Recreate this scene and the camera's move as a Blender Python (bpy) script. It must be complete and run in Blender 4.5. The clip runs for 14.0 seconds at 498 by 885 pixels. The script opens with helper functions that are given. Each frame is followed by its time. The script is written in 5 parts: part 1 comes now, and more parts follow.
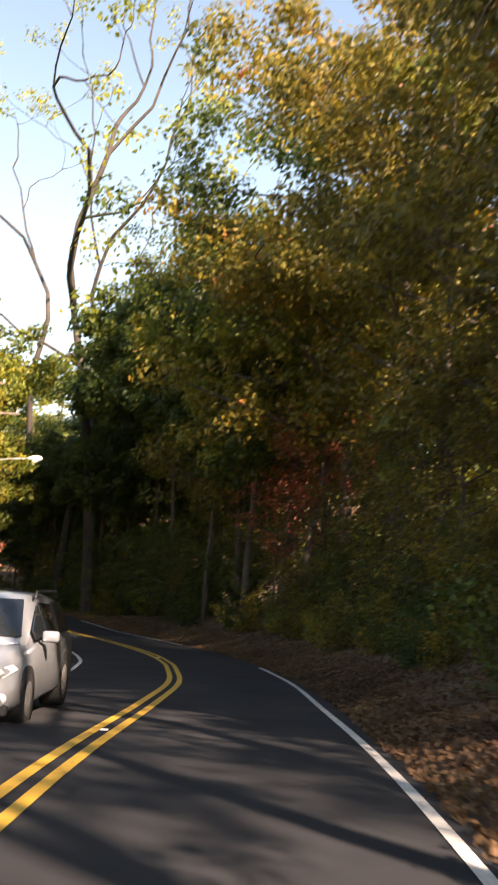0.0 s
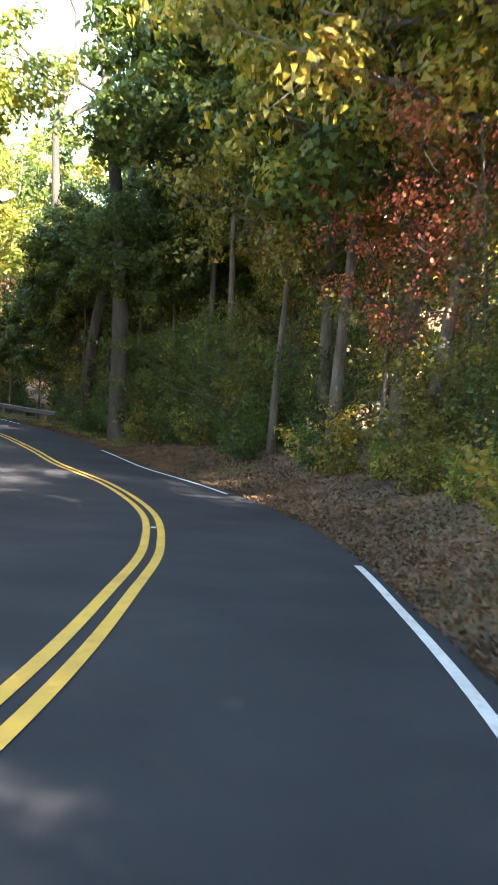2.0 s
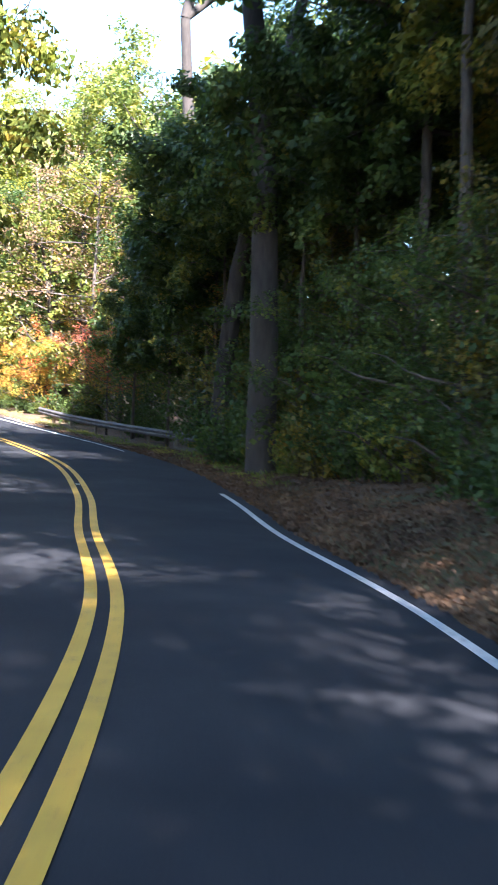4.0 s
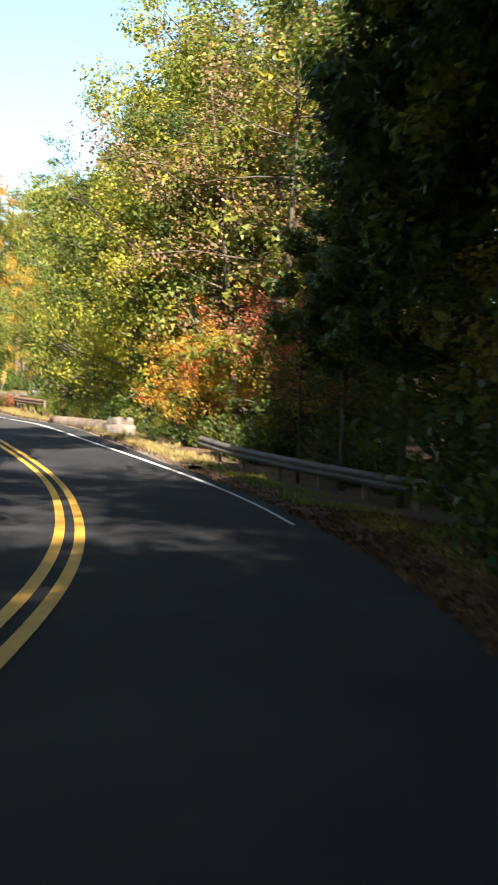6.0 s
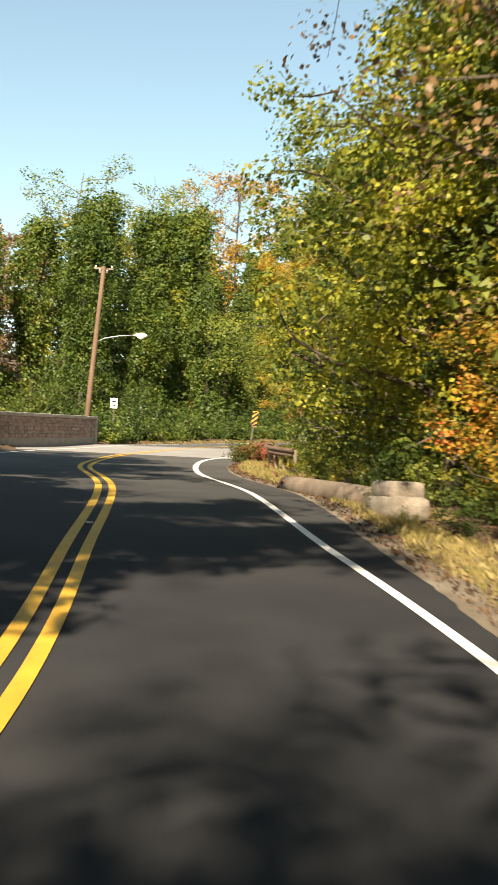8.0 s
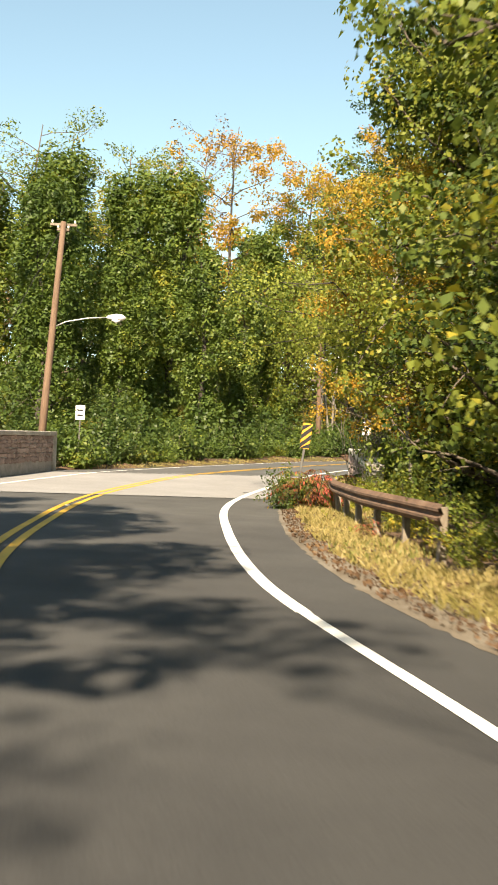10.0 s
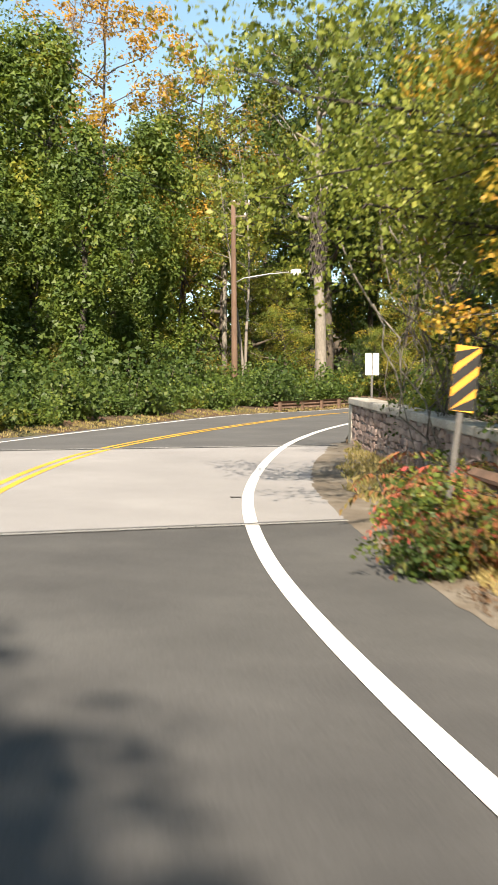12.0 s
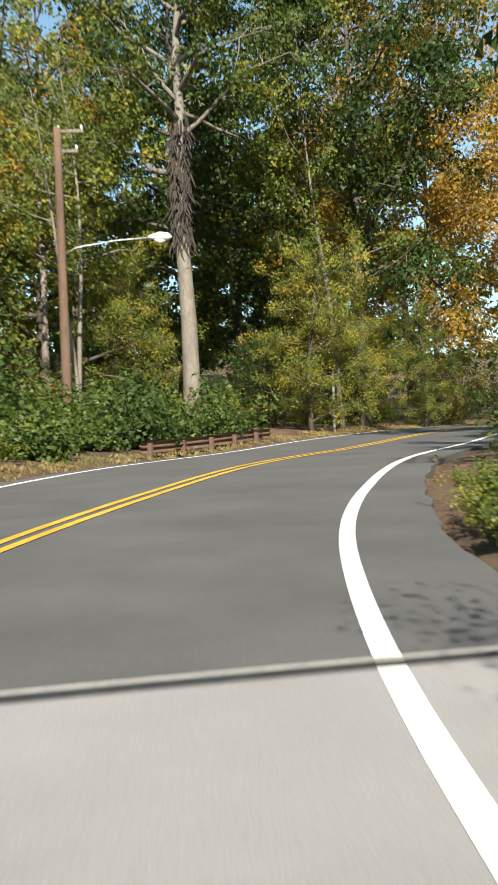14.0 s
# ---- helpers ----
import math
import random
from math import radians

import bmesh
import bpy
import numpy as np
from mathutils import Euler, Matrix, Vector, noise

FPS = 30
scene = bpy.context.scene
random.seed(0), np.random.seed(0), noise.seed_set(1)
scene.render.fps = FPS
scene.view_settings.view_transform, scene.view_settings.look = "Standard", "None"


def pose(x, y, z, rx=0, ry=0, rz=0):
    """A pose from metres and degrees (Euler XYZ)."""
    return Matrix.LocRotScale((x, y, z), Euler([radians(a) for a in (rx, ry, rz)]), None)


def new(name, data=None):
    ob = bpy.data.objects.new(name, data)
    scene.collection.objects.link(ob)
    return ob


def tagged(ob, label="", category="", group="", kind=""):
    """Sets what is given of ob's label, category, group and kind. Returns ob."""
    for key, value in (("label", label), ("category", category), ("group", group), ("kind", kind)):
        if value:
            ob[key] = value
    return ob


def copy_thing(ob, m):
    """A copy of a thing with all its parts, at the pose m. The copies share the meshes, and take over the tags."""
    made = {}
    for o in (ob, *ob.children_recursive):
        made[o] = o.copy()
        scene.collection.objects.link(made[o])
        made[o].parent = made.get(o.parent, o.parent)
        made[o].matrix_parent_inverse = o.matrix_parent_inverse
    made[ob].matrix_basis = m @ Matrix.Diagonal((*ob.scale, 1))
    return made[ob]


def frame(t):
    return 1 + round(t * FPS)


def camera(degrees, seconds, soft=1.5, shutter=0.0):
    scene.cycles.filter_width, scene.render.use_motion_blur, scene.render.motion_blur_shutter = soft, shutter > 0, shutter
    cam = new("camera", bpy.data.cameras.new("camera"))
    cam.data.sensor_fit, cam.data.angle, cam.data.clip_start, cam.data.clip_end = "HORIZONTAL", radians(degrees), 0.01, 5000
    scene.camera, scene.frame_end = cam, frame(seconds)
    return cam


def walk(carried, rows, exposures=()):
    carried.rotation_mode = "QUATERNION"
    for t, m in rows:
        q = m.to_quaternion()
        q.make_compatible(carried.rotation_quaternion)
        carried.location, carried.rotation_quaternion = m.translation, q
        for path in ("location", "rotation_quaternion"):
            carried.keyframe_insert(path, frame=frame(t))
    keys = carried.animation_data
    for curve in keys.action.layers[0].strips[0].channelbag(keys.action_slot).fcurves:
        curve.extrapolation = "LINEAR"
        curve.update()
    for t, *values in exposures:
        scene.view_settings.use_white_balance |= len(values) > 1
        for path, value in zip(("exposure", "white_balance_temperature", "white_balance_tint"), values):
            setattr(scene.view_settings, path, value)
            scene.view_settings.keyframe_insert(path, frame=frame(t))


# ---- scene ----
# ---- camera ----
cam = camera(24.8, 14.0, soft=1.5, shutter=0.4)
PATH = [
    (0.0, 0.004, 0.003, 1.655, 6.598, -2.957, -0.010),
    (0.5, 0.201, 5.611, 1.604, 3.776, -4.177, 3.301),
    (1.0, 0.265, 10.933, 1.420, 1.114, -4.433, 4.959),
    (1.5, 0.241, 16.395, 1.161, 1.161, -4.189, 4.971),
    (2.0, 0.194, 22.137, 0.871, -2.199, -3.689, 4.882),
    (2.5, -0.119, 27.966, 0.591, -2.317, -4.041, 6.498),
    (2.7, -0.289, 30.267, 0.489, -3.698, -4.076, 7.601),
    (3.4, -1.314, 38.376, 0.163, -2.682, -3.448, 10.535),
    (4.1, -2.985, 46.408, -0.081, -0.795, -2.282, 15.983),
    (4.8, -5.093, 54.040, -0.212, 0.222, -1.654, 18.917),
    (5.0, -5.747, 56.131, -0.230, -0.082, -1.724, 20.338),
    (5.5, -7.577, 61.322, -0.281, -2.755, -2.673, 24.762),
    (6.0, -9.713, 66.321, -0.180, 0.465, -2.749, 28.009),
    (6.5, -12.052, 71.053, -0.057, 0.913, -2.698, 32.193),
    (7.0, -14.751, 75.488, 0.128, 1.016, -2.842, 35.769),
    (7.5, -17.673, 79.696, 0.313, 1.885, -3.108, 39.160),
    (8.0, -20.947, 83.684, 0.543, 2.338, -3.228, 43.777),
    (8.5, -24.579, 87.442, 0.772, 2.584, -3.131, 45.575),
    (8.7, -25.968, 88.831, 0.907, 2.200, -2.937, 46.407),
    (9.4, -30.861, 92.904, 1.404, 2.440, -2.785, 44.979),
    (10.1, -35.734, 96.174, 1.886, 2.886, -2.505, 42.328),
    (10.8, -40.508, 99.753, 2.263, 3.126, -2.353, 40.901),
    (11.0, -41.849, 100.928, 2.347, 1.987, -2.058, 40.202),
    (11.5, -45.253, 104.013, 2.555, 2.682, -1.035, 37.648),
    (12.0, -48.566, 107.354, 2.781, 0.129, -0.424, 35.464),
    (12.5, -51.934, 111.010, 3.028, 1.003, 1.982, 34.908),
    (13.0, -55.30, 114.98, 3.269, 2.090, 3.820, 32.889),
    (13.5, -58.50, 119.23, 3.513, 2.383, 4.051, 28.630),
    (14.0, -61.480, 123.863, 3.849, 1.551, 1.600, 26.169),
]
walk(cam, [(t, pose(x, y, z, 90 + p, r, w)) for t, x, y, z, p, r, w in PATH],
     exposures=[(0.0, 1.95, 8300, 29), (0.5, 2.35, 7900, 26), (0.9, 2.7, 7650, 24), (1.5, 3.4, 7350, 18), (2.0, 4.05, 6900, 20), (2.7, 4.05, 6350, 21), (4.8, 2.98, 5350, 24), (5.5, 2.75, 5750, 22), (6.2, 1.75, 7300, 14.5), (7.0, 1.45, 7700, 13.5), (8.5, 1.4, 8100, 10.5), (10.8, 1.58, 7800, 10.5), (12.0, 1.45, 7100, 13), (12.6, 1.3, 6900, 12), (13.0, 1.04, 6750, 11), (13.5, 1.15, 6600, 10), (14.0, 1.08, 6500, 9)])

# ---- light ----
SUN_YAW, SUN_UP = 212.0, 35.0
world = bpy.data.worlds.new("world")
scene.world = world
world.use_nodes = True
wn = world.node_tree
sky = wn.nodes.new("ShaderNodeTexSky")
sky.sky_type, sky.sun_disc = "NISHITA", False
sky.sun_elevation, sky.sun_rotation = radians(SUN_UP), radians(360 - SUN_YAW)
tint = wn.nodes.new("ShaderNodeMix")
tint.data_type, tint.blend_type = "RGBA", "MULTIPLY"
tint.inputs[0].default_value, tint.inputs[7].default_value = 1.0, (0.91, 1.05, 1.0, 1)
wn.links.new(sky.outputs[0], tint.inputs[6])
wn.links.new(tint.outputs[2], wn.nodes["Background"].inputs[0])
wn.nodes["Background"].inputs[1].default_value = 0.088
sky.ozone_density, sky.dust_density = 0.0, 0.6
sun = new("sun", bpy.data.lights.new("sun", "SUN"))
sun.data.energy, sun.data.angle, sun.data.color = 5.0, radians(0.55), (1.0, 0.92, 0.79)
sun.matrix_world = pose(0, 0, 60) @ Euler((radians(90 - SUN_UP), 0, radians(SUN_YAW + 180)), "XYZ").to_matrix().to_4x4()

# ---- tools ----
rng = np.random.default_rng(7)


def material(name, rough=0.8, metal=0.0):
    m = bpy.data.materials.new(name)
    m.use_nodes = True
    b = m.node_tree.nodes["Principled BSDF"]
    b.inputs["Roughness"].default_value = rough
    b.inputs["Metallic"].default_value = metal
    return m, m.node_tree, b


def node(nt, kind, **vals):
    n = nt.nodes.new(kind)
    for k, v in vals.items():
        if k in n.inputs:
            n.inputs[k].default_value = v
    return n


def noise_ramp(nt, scale, stops, detail=6.0, rough=0.6, stretch=(1, 1, 1), coords="Object"):
    """A colour that follows noise of that scale (per metre)."""
    tc = nt.nodes.new("ShaderNodeTexCoord")
    mp = nt.nodes.new("ShaderNodeMapping")
    mp.inputs["Scale"].default_value = stretch
    nz = node(nt, "ShaderNodeTexNoise", Scale=scale, Detail=detail, Roughness=rough)
    rp = nt.nodes.new("ShaderNodeValToRGB")
    nt.links.new(tc.outputs[coords], mp.inputs[0])
    nt.links.new(mp.outputs[0], nz.inputs["Vector"])
    nt.links.new(nz.outputs[0], rp.inputs[0])
    e = rp.color_ramp.elements
    while len(e) < len(stops):
        e.new(0.5)
    for el, (p, c) in zip(e, stops):
        el.position, el.color = p, (*c, 1)
    return rp, nz


def mix(nt, a, b, fac, blend="MIX"):
    m = nt.nodes.new("ShaderNodeMix")
    m.data_type, m.blend_type = "RGBA", blend
    for sock, v in ((m.inputs[6], a), (m.inputs[7], b), (m.inputs[0], fac)):
        if isinstance(v, (int, float)):
            sock.default_value = v
        elif isinstance(v, tuple):
            sock.default_value = (*v, 1)
        else:
            nt.links.new(v, sock)
    return m.outputs[2]


def bump(nt, b, height, strength=0.4, distance=0.02):
    n = node(nt, "ShaderNodeBump", Strength=strength, Distance=distance)
    nt.links.new(height, n.inputs["Height"])
    nt.links.new(n.outputs[0], b.inputs["Normal"])


def surface(name, scale, stops, rough=0.85, metal=0.0, fine=None, bumpy=0.4, depth=0.02, stretch=(1, 1, 1)):
    """Two scales of noise: broad colour, fine grain, and relief from the grain."""
    m, nt, b = material(name, rough, metal)
    broad, _ = noise_ramp(nt, scale, stops, stretch=stretch)
    fs = fine or scale * 14
    grain, nz = noise_ramp(nt, fs, [(0.3, (0.62, 0.62, 0.62)), (0.7, (1.25, 1.25, 1.25))], detail=8, stretch=stretch)
    nt.links.new(mix(nt, broad.outputs[0], grain.outputs[0], 0.75, "MULTIPLY"), b.inputs["Base Color"])
    bump(nt, b, nz.outputs[0], bumpy, depth)
    return m


def leaf_material(name, stops, glow=0.38, rough=0.5):
    """Leaves: each takes its own colour from the stops; light also comes through them."""
    m, nt, b = material(name, rough)
    b.inputs["Specular IOR Level"].default_value = 0.3
    geo = nt.nodes.new("ShaderNodeNewGeometry")
    tc = nt.nodes.new("ShaderNodeTexCoord")
    obj = nt.nodes.new("ShaderNodeObjectInfo")
    nz = node(nt, "ShaderNodeTexNoise", Scale=0.55, Detail=3.0)
    nt.links.new(tc.outputs["Object"], nz.inputs["Vector"])
    m1 = nt.nodes.new("ShaderNodeMath")
    m1.operation = "MULTIPLY_ADD"
    m1.inputs[1].default_value = 0.34
    nt.links.new(geo.outputs["Random Per Island"], m1.inputs[0])
    m2 = nt.nodes.new("ShaderNodeMath")
    m2.operation = "MULTIPLY_ADD"
    m2.inputs[1].default_value, m2.inputs[2].default_value = 1.5, -0.5
    nt.links.new(nz.outputs[0], m2.inputs[0])
    m3 = nt.nodes.new("ShaderNodeMath")
    m3.operation = "MULTIPLY_ADD"
    m3.inputs[1].default_value = 0.22
    nt.links.new(obj.outputs["Random"], m3.inputs[0])
    nt.links.new(m2.outputs[0], m3.inputs[2])
    nt.links.new(m3.outputs[0], m1.inputs[2])
    rp = nt.nodes.new("ShaderNodeValToRGB")
    e = rp.color_ramp.elements
    while len(e) < len(stops):
        e.new(0.5)
    for el, (p, c) in zip(e, stops):
        el.position, el.color = p, (*c, 1)
    nt.links.new(m1.outputs[0], rp.inputs[0])
    nt.links.new(rp.outputs[0], b.inputs["Base Color"])
    tr = nt.nodes.new("ShaderNodeBsdfTranslucent")
    nt.links.new(mix(nt, rp.outputs[0], (1.3, 1.25, 0.7), 1.0, "MULTIPLY"), tr.inputs[0])
    mx = nt.nodes.new("ShaderNodeMixShader")
    mx.inputs[0].default_value = glow
    nt.links.new(b.outputs[0], mx.inputs[1])
    nt.links.new(tr.outputs[0], mx.inputs[2])
    nt.links.new(mx.outputs[0], nt.nodes["Material Output"].inputs[0])
    return m


def mesh_of(name, verts, faces, mat, smooth=False):
    me = bpy.data.meshes.new(name)
    me.from_pydata([tuple(v) for v in verts], [], faces)
    for mt in (mat if isinstance(mat, (list, tuple)) else [mat]):
        me.materials.append(mt)
    if smooth:
        me.shade_smooth()
    return me


def part(name, me, parent=None, label="", kind=""):
    ob = new(name, me)
    if parent is not None:
        ob.parent = parent
    return tagged(ob, label, kind=kind)


def thing(name, label, category, m=None, group="", kind=""):
    ob = new(name)
    ob.empty_display_size = 0.2
    if m is not None:
        ob.matrix_basis = m
    return tagged(ob, label, category, group, kind)


def bm_mesh(name, bm, mat, smooth=False):
    me = bpy.data.meshes.new(name)
    bm.to_mesh(me)
    bm.free()
    me.materials.append(mat)
    if smooth:
        me.shade_smooth()
    return me


def box(bm, size, m=None, bevel=0.0, seg=1):
    r = bmesh.ops.create_cube(bm, size=1.0, matrix=(m or Matrix()) @ Matrix.Diagonal((*size, 1)))
    if bevel:
        es = list({e for v in r["verts"] for e in v.link_edges})
        bmesh.ops.bevel(bm, geom=es, offset=bevel, segments=seg, affect="EDGES", profile=0.5)


def tube(points, radii, sides=7, cap=True):
    """Vertices and faces of a bent, tapered tube."""
    pts = [Vector(p) for p in points]
    verts, faces = [], []
    up = Vector((0.31, 0.95, 0.02))
    for i, p in enumerate(pts):
        d = (pts[min(i + 1, len(pts) - 1)] - pts[max(i - 1, 0)]).normalized()
        a = d.cross(up)
        if a.length < 0.05:
            a = d.cross(Vector((1, 0, 0)))
        a.normalize()
        b = d.cross(a)
        for k in range(sides):
            w = 2 * math.pi * k / sides
            verts.append(p + (a * math.cos(w) + b * math.sin(w)) * radii[i])
    for i in range(len(pts) - 1):
        for k in range(sides):
            k2 = (k + 1) % sides
            faces.append((i * sides + k, i * sides + k2, (i + 1) * sides + k2, (i + 1) * sides + k))
    if cap:
        faces.append(tuple(range(sides - 1, -1, -1)))
        faces.append(tuple((len(pts) - 1) * sides + k for k in range(sides)))
    return verts, faces


def join(lists):
    verts, faces = [], []
    for v, f in lists:
        o = len(verts)
        verts += v
        faces += [tuple(i + o for i in q) for q in f]
    return verts, faces

# ---- the road's line: x, y, z of the double yellow line ----
LINE = np.array([
    (-1.7, -60, 0.6), (-1.7, -25, 0.3), (-1.7, -8, 0.05), (-1.75, 0, 0.01), (-1.73, 10, -0.19), (-1.64, 20, -0.67), (-1.69, 28, -1.07),
    (-2.14, 34.5, -1.34), (-2.73, 40, -1.55), (-4.09, 47, -1.75), (-6.7, 55, -1.88), (-10.03, 62.3, -1.91), (-12.67, 68.13, -1.77),
    (-16.27, 74.79, -1.51), (-20.46, 80.6, -1.23), (-25.76, 86.65, -0.86), (-31.9, 92.2, -0.21), (-38.45, 97.85, 0.45), (-45.8, 103.05, 0.9),
    (-52.25, 108.85, 1.31)])
LINE2 = np.array([
    (-57.95, 114.55, 1.68), (-63.03, 120.6, 2.09), (-66.39, 126.15, 2.57), (-68.72, 132.05, 3.03), (-70.71, 139.05, 3.55), (-72.2, 146, 4.04),
    (-72.9, 154, 4.5), (-73.55, 163, 5.1), (-73.4, 173, 5.7), (-71.5, 183, 6.2), (-67, 193, 6.6), (-58, 203, 7.0),
    (-44, 212, 7.2), (-24, 220, 7.4), (0, 226, 7.6)])


def spline(c, step=0.5):
    out = []
    for i in range(len(c) - 1):
        p0, p1, p2, p3 = c[max(i - 1, 0)], c[i], c[i + 1], c[min(i + 2, len(c) - 1)]
        n = max(2, int(np.linalg.norm(p2 - p1) / step))
        for k in range(n):
            t = k / n
            out.append(0.5 * (2 * p1 + (p2 - p0) * t + (2 * p0 - 5 * p1 + 4 * p2 - p3) * t * t + (3 * p1 - p0 - 3 * p2 + p3) * t ** 3))
    out.append(c[-1])
    return np.array(out)


MID = spline(np.vstack([LINE, LINE2]))
RUN = np.concatenate([[0], np.cumsum(np.linalg.norm(np.diff(MID[:, :2], axis=0), axis=1))])
RUN -= RUN[((MID[:, :2] - (-1.7, 0)) ** 2).sum(1).argmin()]
TAN = np.gradient(MID[:, :2], axis=0)
TAN /= np.linalg.norm(TAN, axis=1)[:, None]


def at(s, d=0.0, up=0.0):
    """The place s metres along the road, d metres to the right of its middle."""
    x, y, z = (np.interp(s, RUN, MID[:, k]) for k in range(3))
    tx, ty = np.interp(s, RUN, TAN[:, 0]), np.interp(s, RUN, TAN[:, 1])
    return Vector((x + ty * d, y - tx * d, z + up))


def heading(s):
    """The road's direction in degrees from +y, to the left."""
    return math.degrees(math.atan2(-np.interp(s, RUN, TAN[:, 0]), np.interp(s, RUN, TAN[:, 1])))


def along(xy):
    """For many places: metres along the road, metres to its right, and the road's height there."""
    xy = np.asarray(xy, float)
    k = np.empty(len(xy), int)
    for i in range(0, len(xy), 4000):
        q = xy[i:i + 4000]
        k[i:i + 4000] = ((q[:, None, :] - MID[None, ::2, :2]) ** 2).sum(2).argmin(1) * 2
    k = np.clip(k, 0, len(MID) - 1)
    d = xy - MID[k, :2]
    return RUN[k] + (d * TAN[k]).sum(1), d[:, 0] * TAN[k, 1] - d[:, 1] * TAN[k, 0], MID[k, 2]


# distance from the middle to: right line, right edge of the asphalt, left line, left edge
WHITE_R = ([-60, 0, 12, 24, 36, 60, 66, 72, 84, 90, 96, 99, 105, 110, 115, 120, 126, 132, 138, 141, 144, 147, 150, 153, 156, 159, 162, 168, 180, 215], [3.25, 3.29, 3.28, 3.03, 3.08, 3.13, 3.19, 3.21, 3.39, 3.54, 3.47, 3.27, 2.92, 2.88, 3.0, 3.2, 3.3, 3.44, 3.8, 4.0, 4.2, 4.3, 4.26, 4.08, 3.82, 3.56, 3.4, 3.3, 3.1, 3.1])
EDGE_R = ([-60, 20, 37, 72, 94, 106, 118, 126, 134, 140, 150, 154, 158, 165, 180, 215], [3.55, 3.5, 3.3, 3.6, 3.95, 4.0, 4.3, 4.5, 5.0, 5.3, 5.4, 5.2, 4.7, 4.2, 3.8, 3.8])
WHITE_L = ([-60, 20, 33, 40, 50, 60, 140, 152, 162, 172, 185, 215], [-3.1, -2.95, -2.8, -2.95, -3.35, -3.3, -3.6, -3.7, -3.5, -3.6, -3.7, -3.6])


def edge_left(s):
    return np.interp(s, *WHITE_L) - np.interp(s, [-60, 60, 135, 140, 152, 156, 215], [0.3, 0.3, 0.5, 1.9, 1.9, 0.5, 0.5])


DECK = (136.65, 151.0)
SKEW = 0.33  # the bridge lies askew: its ends move on by this much for each metre to the right


def ground_z(xy):
    """The ground: the road's height, and banks beside it."""
    s, d, z = along(xy)
    r = np.clip(d - np.interp(s, *EDGE_R), 0, 200)
    l = np.clip(edge_left(s) - d, 0, 200)
    # right side: a leafy rise, then level, then the stream under the bridge, then level
    rise = np.interp(s, [-60, 60, 74, 90, 130, 300], [0.3, 0.28, 0.08, -0.05, 0.0, 0.03])
    zz = np.where(r > 0, rise * np.minimum(r, 9) - 0.03, 0.0)
    cut = np.interp(s, [-60, 8, 20, 50, 60, 300], [0.5, 0.6, 1.9, 2.3, 0.3, 0.1])
    zz += np.where(l > 0.35, cut * (1 - np.exp(-np.maximum(l - 0.35, 0) / 1.4)) + 0.05 * np.minimum(l, 14), 0)
    gully = np.exp(-((s - 144.3) / 5.0) ** 4 - (np.maximum(r, l) / 22) ** 4) * np.clip((np.maximum(r, l) - 2.9) / 1.5, 0, 1)
    zz = zz - 3.0 * gully
    zz -= np.clip(1 - np.maximum(r, l) / 0.5, 0, 1) * 0.06
    # wooded slopes rise on both sides, well back from the road
    f = np.clip((np.maximum(r, l) - 20) / 60, 0, 1)
    zz += 11.0 * f * f * (3 - 2 * f)
    wob = np.array([noise.noise((x * 0.35, y * 0.35, 0)) * 0.16 + noise.noise((x * 1.3, y * 1.3, 3)) * 0.05 for x, y in xy])
    return z + zz + wob * np.clip(np.maximum(r, l) / 1.5, 0, 1)


def drop(s, d):
    """A place on the ground."""
    p = at(s, d)
    return Vector((p.x, p.y, float(ground_z([(p.x, p.y)])[0])))


def ribbon(s0, s1, left, right, up, step=0.5, sag=0.0):
    """A strip of the road between two offsets from its middle (numbers or functions of s), following its height."""
    n = max(1, int((s1 - s0) / step))
    verts, faces = [], []
    for i in range(n + 1):
        s = s0 + (s1 - s0) * i / n
        a = left(s) if callable(left) else left
        b = right(s) if callable(right) else right
        verts += [at(s, a, up), at(s, b, up)]
        if i:
            k = 2 * i
            faces.append((k - 2, k - 1, k + 1, k))
    return verts, faces


